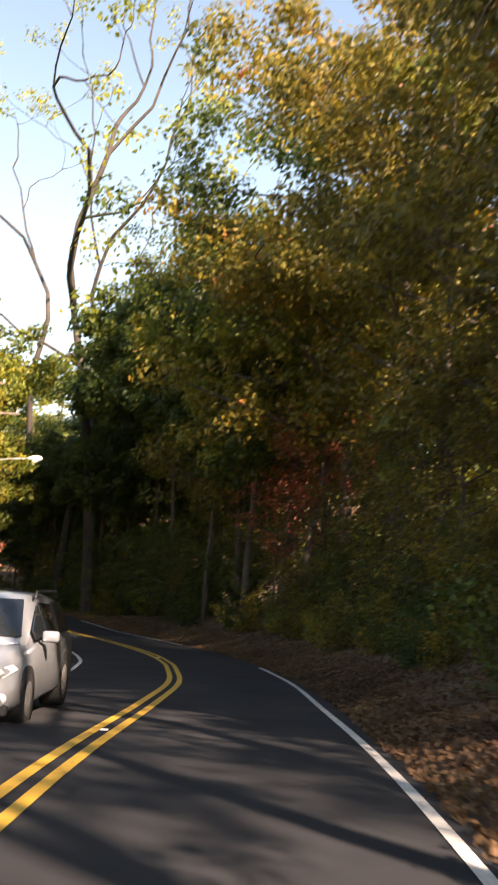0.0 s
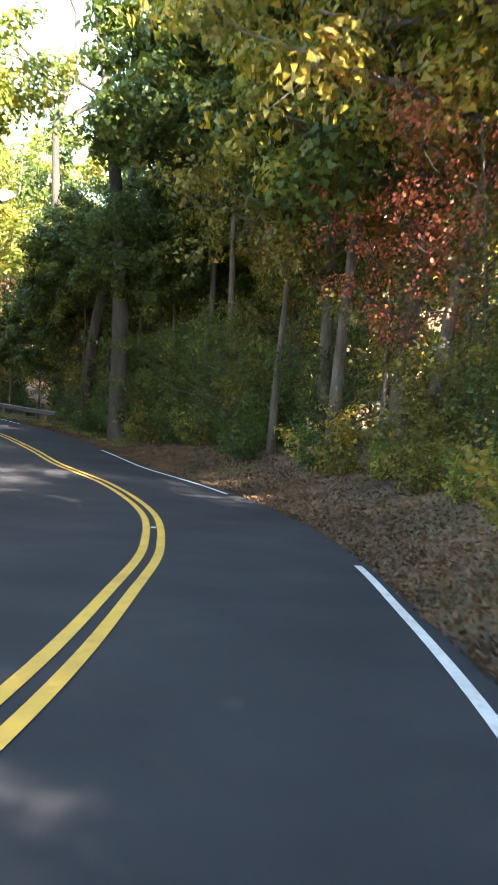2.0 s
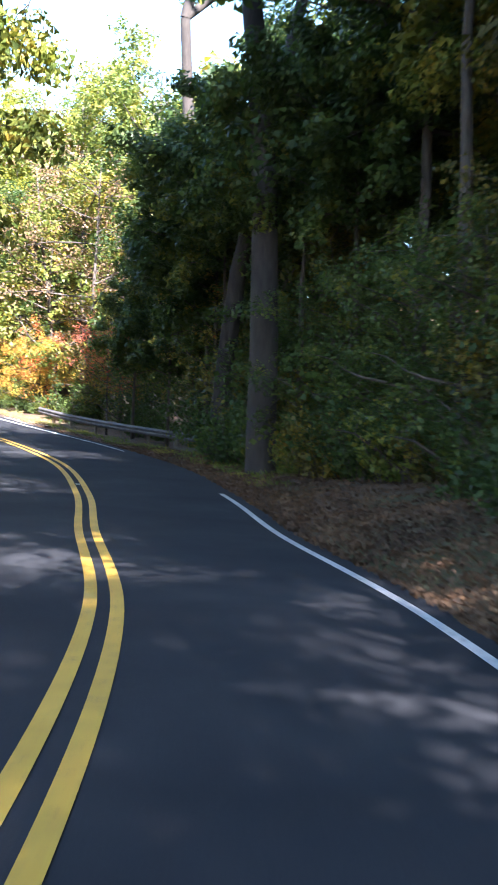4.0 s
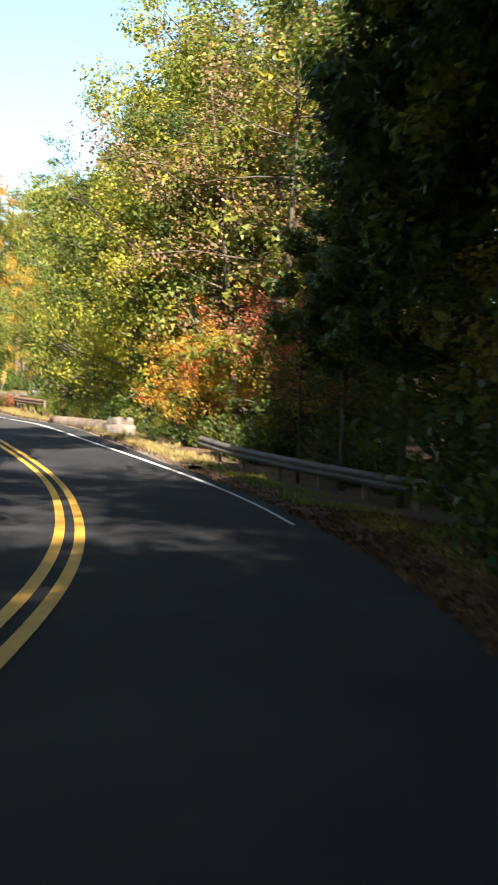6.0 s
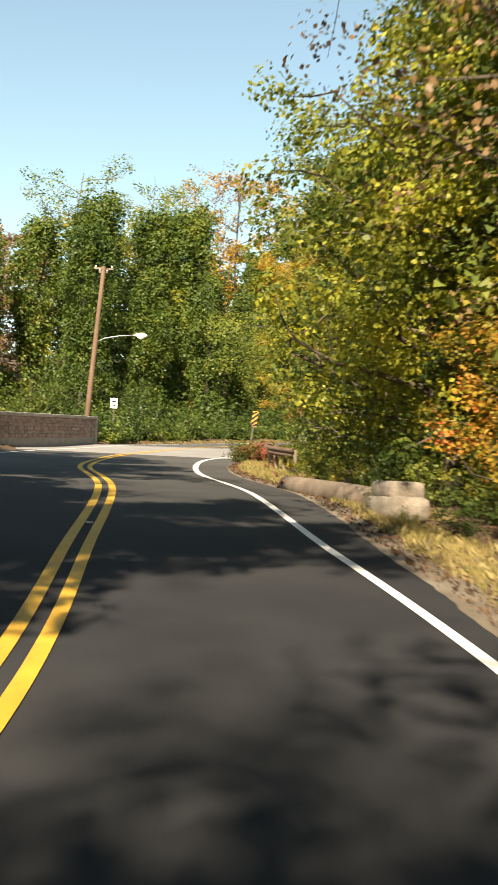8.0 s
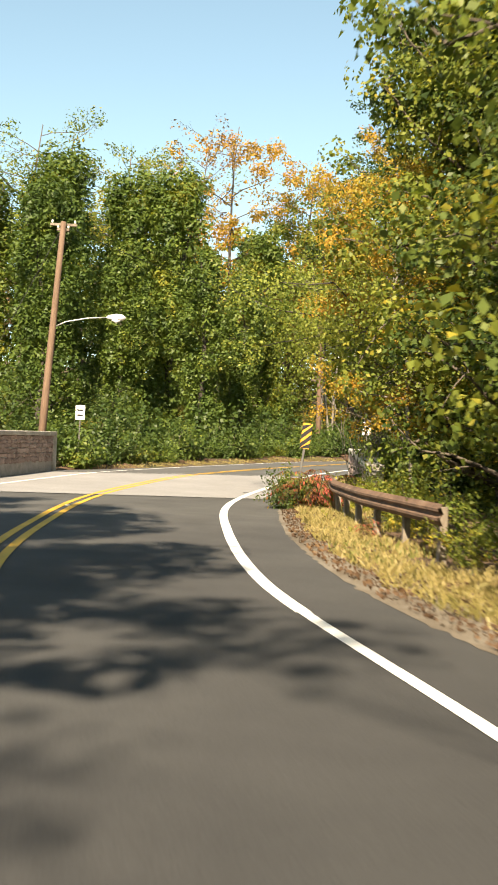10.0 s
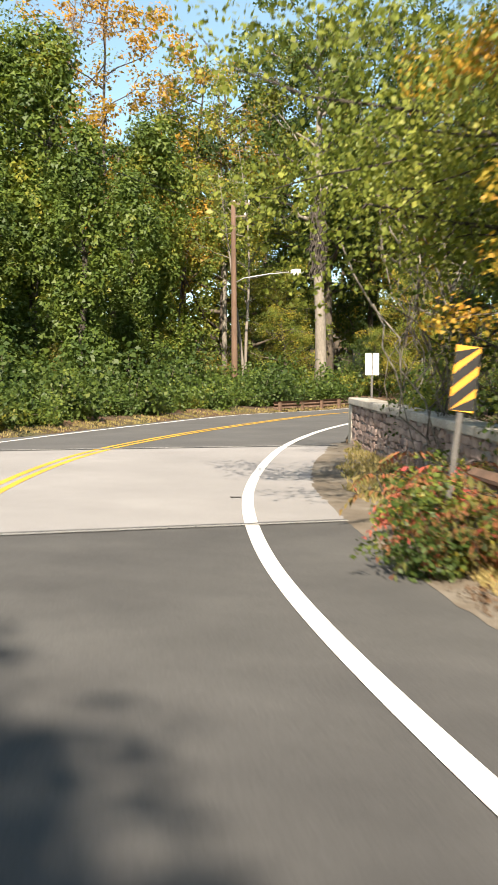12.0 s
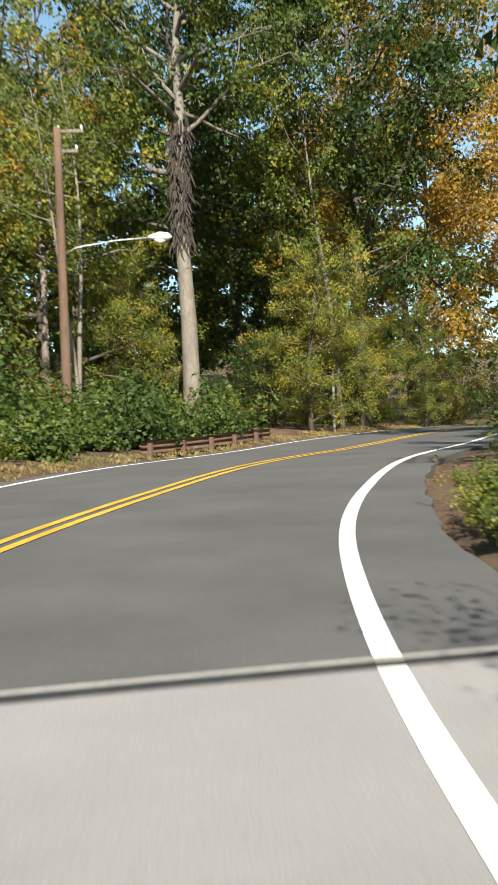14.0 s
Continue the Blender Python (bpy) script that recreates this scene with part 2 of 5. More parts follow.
# ---- materials ----
def road_material():
    """Dark asphalt, deepened for the woods' shade, that turns greyer, little by little, towards the bridge."""
    m, nt, b = material("asphalt", 0.9)
    b.inputs["Specular IOR Level"].default_value = 0.12
    # the dark tone holds some of the woods' shade in its colour
    shaded_dark, _ = noise_ramp(nt, 0.5, [(0.3, (0.024, 0.0255, 0.029)), (0.55, (0.033, 0.0345, 0.038)), (0.75, (0.044, 0.045, 0.047))])
    grey, _ = noise_ramp(nt, 0.6, [(0.3, (0.072, 0.071, 0.07)), (0.7, (0.105, 0.103, 0.1))])
    tc = nt.nodes.new("ShaderNodeTexCoord")
    sep = nt.nodes.new("ShaderNodeSeparateXYZ")
    rng_x = node(nt, "ShaderNodeMapRange")
    rng_x.inputs[1].default_value, rng_x.inputs[2].default_value = -28.0, -50.0
    nt.links.new(tc.outputs["Object"], sep.inputs[0])
    nt.links.new(sep.outputs[0], rng_x.inputs[0])
    tone = mix(nt, shaded_dark.outputs[0], grey.outputs[0], rng_x.outputs[0])
    # long smooth wheel tracks and patches of old tar
    patch, _ = noise_ramp(nt, 0.16, [(0.38, (0.9, 0.9, 0.91)), (0.64, (1.06, 1.06, 1.05))], detail=4)
    grain, nz = noise_ramp(nt, 55, [(0.3, (0.7, 0.7, 0.7)), (0.7, (1.2, 1.2, 1.2))], detail=8)
    tone = mix(nt, tone, patch.outputs[0], 1.0, "MULTIPLY")
    nt.links.new(mix(nt, tone, grain.outputs[0], 0.75, "MULTIPLY"), b.inputs["Base Color"])
    bump(nt, b, nz.outputs[0], 0.35, 0.008)
    return m


ASPHALT = road_material()
ASPHALT_NEW = surface("grey_asphalt", 0.6, [(0.3, (0.072, 0.071, 0.07)), (0.7, (0.105, 0.103, 0.1))], 0.85, fine=60, bumpy=0.3, depth=0.006)
CONCRETE = surface("bridge_concrete", 0.35, [(0.3, (0.225, 0.216, 0.212)), (0.55, (0.27, 0.259, 0.254)), (0.75, (0.31, 0.298, 0.292))], 0.85, fine=90, bumpy=0.08, depth=0.003)
RUBBER = surface("joint_seal", 6, [(0.3, (0.02, 0.02, 0.02)), (0.7, (0.05, 0.05, 0.05))], 0.7)
STEEL = surface("joint_steel", 8, [(0.3, (0.36, 0.35, 0.33)), (0.7, (0.5, 0.48, 0.45))], 0.6, 0.1)


def paint(name, col, worn, wear):
    m, nt, b = material(name, 0.7)
    w, nz = noise_ramp(nt, 9, [(wear - 0.08, worn), (wear + 0.08, col)], detail=9, rough=0.75)
    v, _ = noise_ramp(nt, 1.1, [(0.3, (0.78, 0.78, 0.78)), (0.7, (1.1, 1.1, 1.1))])
    nt.links.new(mix(nt, w.outputs[0], v.outputs[0], 1.0, "MULTIPLY"), b.inputs["Base Color"])
    bump(nt, b, nz.outputs[0], 0.2, 0.004)
    return m


YELLOW = paint("yellow_paint", (0.62, 0.36, 0.035), (0.2, 0.13, 0.05), 0.37)
WHITE_OLD = paint("worn_white_paint", (0.6, 0.59, 0.56), (0.16, 0.16, 0.155), 0.4)
WHITE_NEW = paint("white_paint", (0.82, 0.81, 0.78), (0.6, 0.58, 0.54), 0.24)


def ground_material():
    """Soil and leaf litter, with dry grass in patches."""
    m, nt, b = material("soil", 0.95)
    litter, _ = noise_ramp(nt, 0.7, [(0.3, (0.045, 0.03, 0.02)), (0.5, (0.1, 0.06, 0.036)), (0.7, (0.16, 0.1, 0.06))])
    bits, nz = noise_ramp(nt, 14, [(0.32, (0.45, 0.4, 0.38)), (0.5, (0.95, 0.9, 0.85)), (0.68, (1.6, 1.4, 1.2))], detail=9, rough=0.7)
    green, _ = noise_ramp(nt, 0.22, [(0.5, (0, 0, 0)), (0.66, (1, 1, 1))])
    base = mix(nt, litter.outputs[0], (0.075, 0.08, 0.028), green.outputs[0])
    nt.links.new(mix(nt, base, bits.outputs[0], 1.0, "MULTIPLY"), b.inputs["Base Color"])
    bump(nt, b, nz.outputs[0], 0.8, 0.05)
    return m


SOIL = ground_material()
BARK = surface("bark", 2.2, [(0.3, (0.055, 0.042, 0.032)), (0.6, (0.11, 0.09, 0.07)), (0.8, (0.17, 0.145, 0.12))], 0.95, fine=16, bumpy=0.9, depth=0.04, stretch=(1, 1, 0.25))
BARK_PALE = surface("pale_bark", 1.6, [(0.3, (0.14, 0.122, 0.1)), (0.6, (0.21, 0.185, 0.153)), (0.8, (0.3, 0.27, 0.225))], 0.9, fine=14, bumpy=0.6, depth=0.03, stretch=(1, 1, 0.3))
BARK_DARK = surface("dark_bark", 2.2, [(0.3, (0.03, 0.025, 0.022)), (0.7, (0.075, 0.062, 0.05))], 0.95, fine=15, bumpy=0.9, depth=0.04, stretch=(1, 1, 0.25))
G_DEEP = leaf_material("deep_green_leaves", [(0.05, (0.02, 0.038, 0.012)), (0.4, (0.042, 0.075, 0.018)), (0.72, (0.085, 0.12, 0.025)), (0.95, (0.2, 0.19, 0.03))])
OLIVE = leaf_material("olive_brown_leaves", [(0.05, (0.036, 0.038, 0.013)), (0.35, (0.09, 0.085, 0.02)), (0.6, (0.17, 0.145, 0.027)), (0.8, (0.32, 0.235, 0.034)), (0.97, (0.32, 0.11, 0.04))])
MIXED = leaf_material("mixed_autumn_leaves", [(0.05, (0.07, 0.085, 0.02)), (0.3, (0.17, 0.18, 0.03)), (0.5, (0.42, 0.3, 0.04)), (0.7, (0.5, 0.2, 0.04)), (0.9, (0.45, 0.08, 0.04))])
AMBER = leaf_material("amber_leaves", [(0.05, (0.1, 0.12, 0.025)), (0.35, (0.28, 0.24, 0.04)), (0.65, (0.4, 0.28, 0.042)), (0.92, (0.47, 0.24, 0.042))])
G_MID = leaf_material("turning_green_leaves", [(0.05, (0.050, 0.077, 0.019)), (0.35, (0.106, 0.150, 0.030)), (0.65, (0.200, 0.219, 0.037)), (0.95, (0.425, 0.312, 0.044))])
G_YEL = leaf_material("yellow_green_leaves", [(0.05, (0.09, 0.125, 0.022)), (0.35, (0.21, 0.235, 0.034)), (0.65, (0.34, 0.345, 0.045)), (0.95, (0.47, 0.38, 0.045))])
RED = leaf_material("red_leaves", [(0.05, (0.1, 0.06, 0.025)), (0.35, (0.28, 0.07, 0.04)), (0.7, (0.45, 0.12, 0.065)), (0.95, (0.52, 0.24, 0.08))])
ROSE = leaf_material("salmon_leaves", [(0.05, (0.3, 0.12, 0.07)), (0.4, (0.5, 0.2, 0.13)), (0.75, (0.6, 0.28, 0.18)), (0.95, (0.6, 0.36, 0.2))])
RUSSET = leaf_material("russet_gold_leaves", [(0.05, (0.1, 0.09, 0.022)), (0.35, (0.28, 0.18, 0.03)), (0.65, (0.4, 0.235, 0.033)), (0.95, (0.47, 0.2, 0.03))])
VINE = leaf_material("vine_leaves", [(0.05, (0.03, 0.056, 0.014)), (0.4, (0.062, 0.102, 0.022)), (0.75, (0.12, 0.165, 0.03)), (0.95, (0.25, 0.24, 0.04))], glow=0.35)
VINE_PALE = leaf_material("pale_vine_leaves", [(0.05, (0.08, 0.115, 0.024)), (0.4, (0.165, 0.205, 0.038)), (0.75, (0.3, 0.325, 0.07)), (0.95, (0.48, 0.44, 0.11))], glow=0.45)
BROWN = leaf_material("brown_leaves", [(0.05, (0.07, 0.045, 0.025)), (0.4, (0.16, 0.1, 0.05)), (0.75, (0.26, 0.16, 0.08)), (0.95, (0.36, 0.2, 0.08))], glow=0.2)
LITTER = leaf_material("fallen_leaves", [(0.05, (0.035, 0.021, 0.013)), (0.4, (0.085, 0.048, 0.026)), (0.75, (0.14, 0.08, 0.04)), (0.95, (0.21, 0.13, 0.065))], glow=0.05, rough=0.8)
STRAW = leaf_material("dry_grass", [(0.05, (0.12, 0.12, 0.035)), (0.4, (0.24, 0.2, 0.07)), (0.75, (0.38, 0.3, 0.13)), (0.95, (0.13, 0.15, 0.035))], glow=0.3)

# ---- ground, one sheet to the horizon ----


def ground_sheet():
    def axis(lo, hi, fine_lo, fine_hi, step):
        fine = np.arange(fine_lo, fine_hi + 0.01, step)
        a = [fine_lo]
        g = step
        while a[-1] > lo:
            g *= 1.25
            a.append(a[-1] - g)
        b = [fine_hi]
        g = step
        while b[-1] < hi:
            g *= 1.25
            b.append(b[-1] + g)
        return np.concatenate([a[:0:-1], fine, b[1:]])
    xs, ys = axis(-900, 900, -96, 14, 0.8), axis(-900, 1000, -14, 196, 0.8)
    X, Y = np.meshgrid(xs, ys)
    xy = np.stack([X.ravel(), Y.ravel()], 1)
    z = ground_z(xy)
    s, d, zr = along(xy)
    under = (d < np.interp(s, *EDGE_R) - 0.15) & (d > edge_left(s) + 0.15)
    z = np.where(under, zr - 0.3, np.where((d < np.interp(s, *EDGE_R) + 0.9) & (d > edge_left(s) - 0.9), np.minimum(z, zr - 0.05), z))
    verts = np.column_stack([xy, z])
    nx = len(xs)
    i = (np.arange(len(ys) - 1)[:, None] * nx + np.arange(nx - 1)[None]).ravel()
    faces = np.stack([i, i + 1, i + nx + 1, i + nx], 1).tolist()
    ob = new("ground", mesh_of("ground", verts.tolist(), faces, SOIL, True))
    return tagged(ob, "brown soil covered in leaf litter and patchy grass", "ground", kind="structure")


ground_sheet()

# ---- road ----


def build_road():
    er = lambda s: float(np.interp(s, *EDGE_R))
    el = lambda s: float(edge_left(s))

    def slab(name, s0, s1, mat, label, category, up, skew0=0.0, skew1=0.0):
        n = int((s1 - s0) / 0.5)
        verts, faces = [], []
        cols = 9
        for i in range(n + 1):
            s = s0 + (s1 - s0) * i / n
            k0, k1 = skew0 * max(0, 1 - (s - s0) / 5), skew1 * max(0, 1 - (s1 - s) / 5)
            sk = k0 + k1
            ragged = 0.07 * noise.noise((s * 0.9, 0, 0)) + 0.05 * noise.noise((s * 3.1, 5, 0))
            a, b = el(s) - ragged, er(s) + ragged
            row = [at(s + sk * a, a, up - 0.25), *[at(s + sk * (a + (b - a) * k / (cols - 3)), a + (b - a) * k / (cols - 3), up) for k in range(cols - 2)], at(s + sk * b, b, up - 0.25)]
            verts += row
            if i:
                o = (i - 1) * cols
                faces += [(o + k, o + k + 1, o + cols + k + 1, o + cols + k) for k in range(cols - 1)]
        ob = new(name, mesh_of(name, verts, faces, mat, False))
        return tagged(ob, label, category, kind="structure")
    road = slab("road", -55, DECK[0], ASPHALT, "dark worn asphalt road winding through woods", "road", 0.0, 0.0, SKEW)
    deck = slab("bridge_deck", DECK[0], DECK[1], CONCRETE, "pale concrete bridge deck between steel joints", "bridge deck", 0.004, SKEW, SKEW)
    far = slab("road", DECK[1], 255, ASPHALT_NEW, "grey asphalt road curving away beyond the bridge", "road", 0.0, SKEW, 0.0)

    def across(s0, wide, up):
        """A strip across the road along the skewed end of the deck."""
        ds = np.linspace(el(s0) + 0.05, er(s0) - 0.05, 22)
        verts = [at(s0 + q + SKEW * d, d, up) for d in ds for q in (-wide / 2, wide / 2)]
        return verts, [(2 * k, 2 * k + 2, 2 * k + 3, 2 * k + 1) for k in range(len(ds) - 1)]
    for s0, side in ((DECK[0], -1), (DECK[1], 1)):
        part("joint_seal", mesh_of("joint_seal", *across(s0, 0.15, 0.012), RUBBER), deck, "black rubber expansion joint")
        part("joint_plate", mesh_of("joint_plate", *across(s0 + side * 0.13, 0.09, 0.016), STEEL), deck, "pale steel joint plate")
    # painted lines
    for off, nm in ((-0.2, "yellow_line"), (0.065, "yellow_line")):
        ob = new(nm, mesh_of(nm, *ribbon(-55, 240, off, off + 0.135, 0.009), YELLOW))
        tagged(ob, "worn double yellow centre line on asphalt", "road marking", "centre lines", "structure")

    def white(s0, s1, table, width, mat, label):
        # a running mean rounds the corners of the table
        e = lambda s: float(np.interp(s + np.arange(-4, 4.1, 0.5), *table).mean())
        ob = new("white_line", mesh_of("white_line", *ribbon(s0, s1, lambda s: e(s) - width / 2, lambda s: e(s) + width / 2, 0.009), mat))
        tagged(ob, label, "road marking", "edge lines", "structure")
    white(-55, 38.6, WHITE_R, 0.115, WHITE_OLD, "worn white edge line beside fallen leaves")
    white(53.3, 70.8, WHITE_R, 0.12, WHITE_OLD, "worn white edge line broken off in leaf litter")
    white(83.8, 91, WHITE_R, 0.075, WHITE_OLD, "thin worn start of the white edge line")
    white(91, 116, WHITE_R, 0.13, WHITE_NEW, "white edge line beside grassy verge")
    white(116, 240, WHITE_R, 0.17, WHITE_NEW, "bright thick white edge line")
    white(-55, 132, WHITE_L, 0.115, WHITE_OLD, "worn white edge line on the far side")
    white(132, 240, WHITE_L, 0.14, WHITE_NEW, "bright white edge line on the far side")


build_road()

SAND = surface("sandy_dirt", 1.3, [(0.28, (0.085, 0.066, 0.046)), (0.5, (0.15, 0.122, 0.09)), (0.66, (0.2, 0.175, 0.14)), (0.8, (0.125, 0.09, 0.055))], 0.95, fine=40, bumpy=0.3, depth=0.008)


def dirt_shoulder(s0, s1, inner, outer, label):
    """A strip of trodden dirt with a ragged edge that runs from the asphalt down to the verge."""
    verts, faces = [], []
    n = int((s1 - s0) / 0.25)
    for i in range(n + 1):
        s = s0 + (s1 - s0) * i / n
        e = float(np.interp(s, *EDGE_R))
        rag = 0.05 * noise.noise((s * 0.5, 2, 0)) + 0.07 * noise.noise((s * 4.3, 7, 0))
        verts += [at(s, e + inner + rag, 0.004), at(s, e + (inner + outer) / 2, 0.008), at(s, e + outer + rag, -0.07)]
        if i:
            k = 3 * i
            faces += [(k - 3, k - 2, k + 1, k), (k - 2, k - 1, k + 2, k + 1)]
    ob = new("dirt_shoulder", mesh_of("dirt_shoulder", verts, faces, SAND))
    return tagged(ob, label, "dirt shoulder", kind="structure")


dirt_shoulder(96, 153.5, -0.16, 1.3, "grey-brown dirt shoulder with grass beside the road")

# ---- trees and bushes ----


def leaf_mesh(name, centres, radii, counts, size, mat, seed, flat=0.75, droop=0.0):
    """Many small folded leaves, gathered in clumps round the given centres."""
    g = np.random.default_rng(seed)
    c = np.repeat(np.asarray(centres, float), counts, axis=0)
    r = np.repeat(np.asarray(radii, float), counts)
    n = len(c)
    off = g.normal(size=(n, 3))
    off /= np.linalg.norm(off, axis=1)[:, None] + 1e-9
    off *= (g.random(n) ** 0.35)[:, None]
    off[:, 2] *= flat
    p = c + off * r[:, None] * (0.86 if size > 0.2 else 0.78)
    # facing: mostly outwards and up, uneven
    nrm = off * 1.1 + g.normal(size=(n, 3)) * 0.4 + np.array([0, 0, 0.4])
    nrm /= np.linalg.norm(nrm, axis=1)[:, None]
    t = g.normal(size=(n, 3)) + np.array([0, 0, -droop])
    t -= nrm * (t * nrm).sum(1)[:, None]
    t /= np.linalg.norm(t, axis=1)[:, None] + 1e-9
    b = np.cross(nrm, t)
    ln = (size * g.uniform(0.6, 1.3, n))[:, None]
    w = ln * g.uniform(0.3, 0.42, n)[:, None]
    if size > 0.2:
        # big, distant leaves: three corners are enough
        k = 3
        v = np.stack([p - t * ln * 0.5, p + b * w * 1.75 + t * ln * g.uniform(-0.3, 0.3, n)[:, None], p + t * ln * 0.55 - b * w * 0.2], 1).reshape(-1, 3)
    else:
        k = 4
        v = np.stack([p - t * ln * 0.5, p + b * w + nrm * w * 0.35 - t * ln * 0.05, p + t * ln * 0.5, p - b * w + nrm * w * 0.35 - t * ln * 0.05], 1).reshape(-1, 3)
    me = bpy.data.meshes.new(name)
    me.vertices.add(k * n)
    me.vertices.foreach_set("co", v.ravel())
    me.loops.add(k * n)
    me.loops.foreach_set("vertex_index", np.arange(k * n))
    me.polygons.add(n)
    me.polygons.foreach_set("loop_start", np.arange(0, k * n, k))
    me.update(calc_edges=True)
    me.materials.append(mat)
    return me


def wander(g, p, d, length, n, bend):
    pts = [np.array(p, float)]
    d = np.array(d, float)
    for _ in range(n):
        d = d + g.normal(size=3) * bend
        d /= np.linalg.norm(d)
        pts.append(pts[-1] + d * length / n)
    return pts, d


def make_tree(name, label, seed, height, spread, base, leaf, leaves, size, bark=BARK, girth=None, limbs=12, lean=0.03, clumps=5, crown_top=1.0, category="tree", bare=0.0, rise=(0.15, 0.7)):
    """Tapered trunk, limbs that fork, and leaves in clumps along the outer branches."""
    g = np.random.default_rng(seed)
    root = thing(name, label, category)
    girth = girth or height * 0.013 + 0.04
    top = height * 0.93
    trunk, _ = wander(g, (0, 0, -0.3), (g.normal() * lean, g.normal() * lean, 1), top, 8, 0.035)
    taper = [girth * (1.25 if i == 0 else 1.0) * (1 - 0.86 * i / 8) for i in range(9)]
    wood = [tube(trunk, taper, 8)]
    cen, rad = [], []
    for i in range(limbs):
        f = base + (0.97 - base) * (i + g.random() * 0.8) / limbs
        k = min(int(f * 8), 7)
        p = trunk[k] + (trunk[k + 1] - trunk[k]) * (f * 8 - k)
        a = i * 2.4 + g.random() * 0.9
        shape = math.sin(math.pi * min(1.0, 0.18 + 0.78 * (f - base) / (1.0 - base))) ** 0.6
        ln = spread * (0.35 + 0.65 * shape) * g.uniform(0.75, 1.15)
        up = g.uniform(*rise)
        limb, d = wander(g, p, (math.cos(a), math.sin(a), up), ln, 4, 0.16)
        r0 = girth * (1 - 0.86 * f) * 0.55
        wood.append(tube(limb, [r0 * (1 - 0.2 * j) + 0.008 for j in range(5)], 5, False))
        for j in range(3):
            q = limb[2 + (j % 3)] if j < 2 else limb[4]
            tw, _ = wander(g, q, d + g.normal(size=3) * 0.8, ln * g.uniform(0.25, 0.45), 3, 0.25)
            wood.append(tube(tw, [r0 * 0.35 + 0.004, r0 * 0.25 + 0.003, r0 * 0.15 + 0.003, 0.004], 4, False))
            if g.random() >= bare:
                cen += [tw[-1], tw[-2]]
                rad += [ln * g.uniform(0.13, 0.24) + 0.22, ln * g.uniform(0.1, 0.18) + 0.18]
        for j in range(clumps - 2):
            q = limb[1 + j % 4] + g.normal(size=3) * 0.35
            if g.random() >= bare:
                cen.append(q)
                rad.append(ln * g.uniform(0.1, 0.24) + 0.2)
    part("trunk", mesh_of("trunk", *join(wood), bark, True), root)
    w = np.array(rad) ** 2
    cnt = np.maximum(4, (leaves * w / w.sum())).astype(int)
    part("crown", leaf_mesh("crown", cen, rad, cnt, size, leaf, seed + 1), root)
    return root


def make_crooked_tree(name, label, seed, height, bark, girth, leaf, leaves, size):
    """A tall tree that forks again and again into crooked limbs, with a few leaves on its twigs."""
    g = np.random.default_rng(seed)
    root = thing(name, label, "tree")
    wood, cen = [], []

    def limb(p, d, length, r, level):
        pts, d2 = wander(g, p, d, length, 5, 0.2 if level else 0.05)
        wood.append(tube(pts, [r * (1 - 0.09 * k) for k in range(6)], 8 if level < 2 else 5, level > 3))
        if level == 5:
            cen.extend([pts[-1], pts[-3]])
            return
        n = 2 if level < 2 or g.random() < 0.6 else 3
        for k in range(n):
            a = g.random() * 6.28
            side = np.cross(d2, [math.cos(a), math.sin(a), 0.1])
            side /= np.linalg.norm(side) + 1e-9
            q = pts[-1] if k == 0 else pts[g.integers(3, 6)]
            nd = d2 * 0.8 + side * (0.35 if k == 0 else 0.75) + np.array([0, 0, 0.28])
            limb(q, nd / np.linalg.norm(nd), length * g.uniform(0.5, 0.85), r * (0.62 if k == 0 else 0.48), level + 1)
    limb((0, 0, -0.4), (g.normal() * 0.04, g.normal() * 0.04, 1), height * 0.4, girth, 0)
    part("trunk", mesh_of("trunk", *join(wood), bark, True), root)
    n = len(cen)
    part("crown", leaf_mesh("crown", cen, np.full(n, 0.8), np.full(n, max(3, leaves // n)), size, leaf, seed + 1), root)
    return root


def make_bush(name, label, seed, width, height, leaf, leaves, size, category="bush", stems=9, droop=0.0):
    """Several stems from the ground with clumps of leaves, uneven outline."""
    g = np.random.default_rng(seed)
    root = thing(name, label, category)
    wood, cen, rad = [], [], []
    for i in range(stems):
        a, ou = g.random() * 6.28, g.uniform(0.1, 0.5) * width
        st, d = wander(g, (math.cos(a) * 0.1, math.sin(a) * 0.1, -0.1), (math.cos(a) * ou / height, math.sin(a) * ou / height, 0.8), height * g.uniform(0.6, 1.05), 4, 0.16)
        wood.append(tube(st, [0.022, 0.018, 0.014, 0.01, 0.005], 4, False))
        for q in st[1:]:
            for _ in range(2):
                cen.append(q + g.normal(size=3) * width * 0.1)
                rad.append(width * g.uniform(0.1, 0.2) + 0.08)
    cen = np.array(cen)
    cen[:, 2] = np.maximum(cen[:, 2], 0.15)
    part("stem_frame", mesh_of("stem_frame", *join(wood), BARK, False), root)
    w = np.array(rad) ** 2
    part("foliage", leaf_mesh("foliage", cen, rad, np.maximum(3, leaves * w / w.sum()).astype(int), size, leaf, seed + 1, droop=droop), root)
    return root


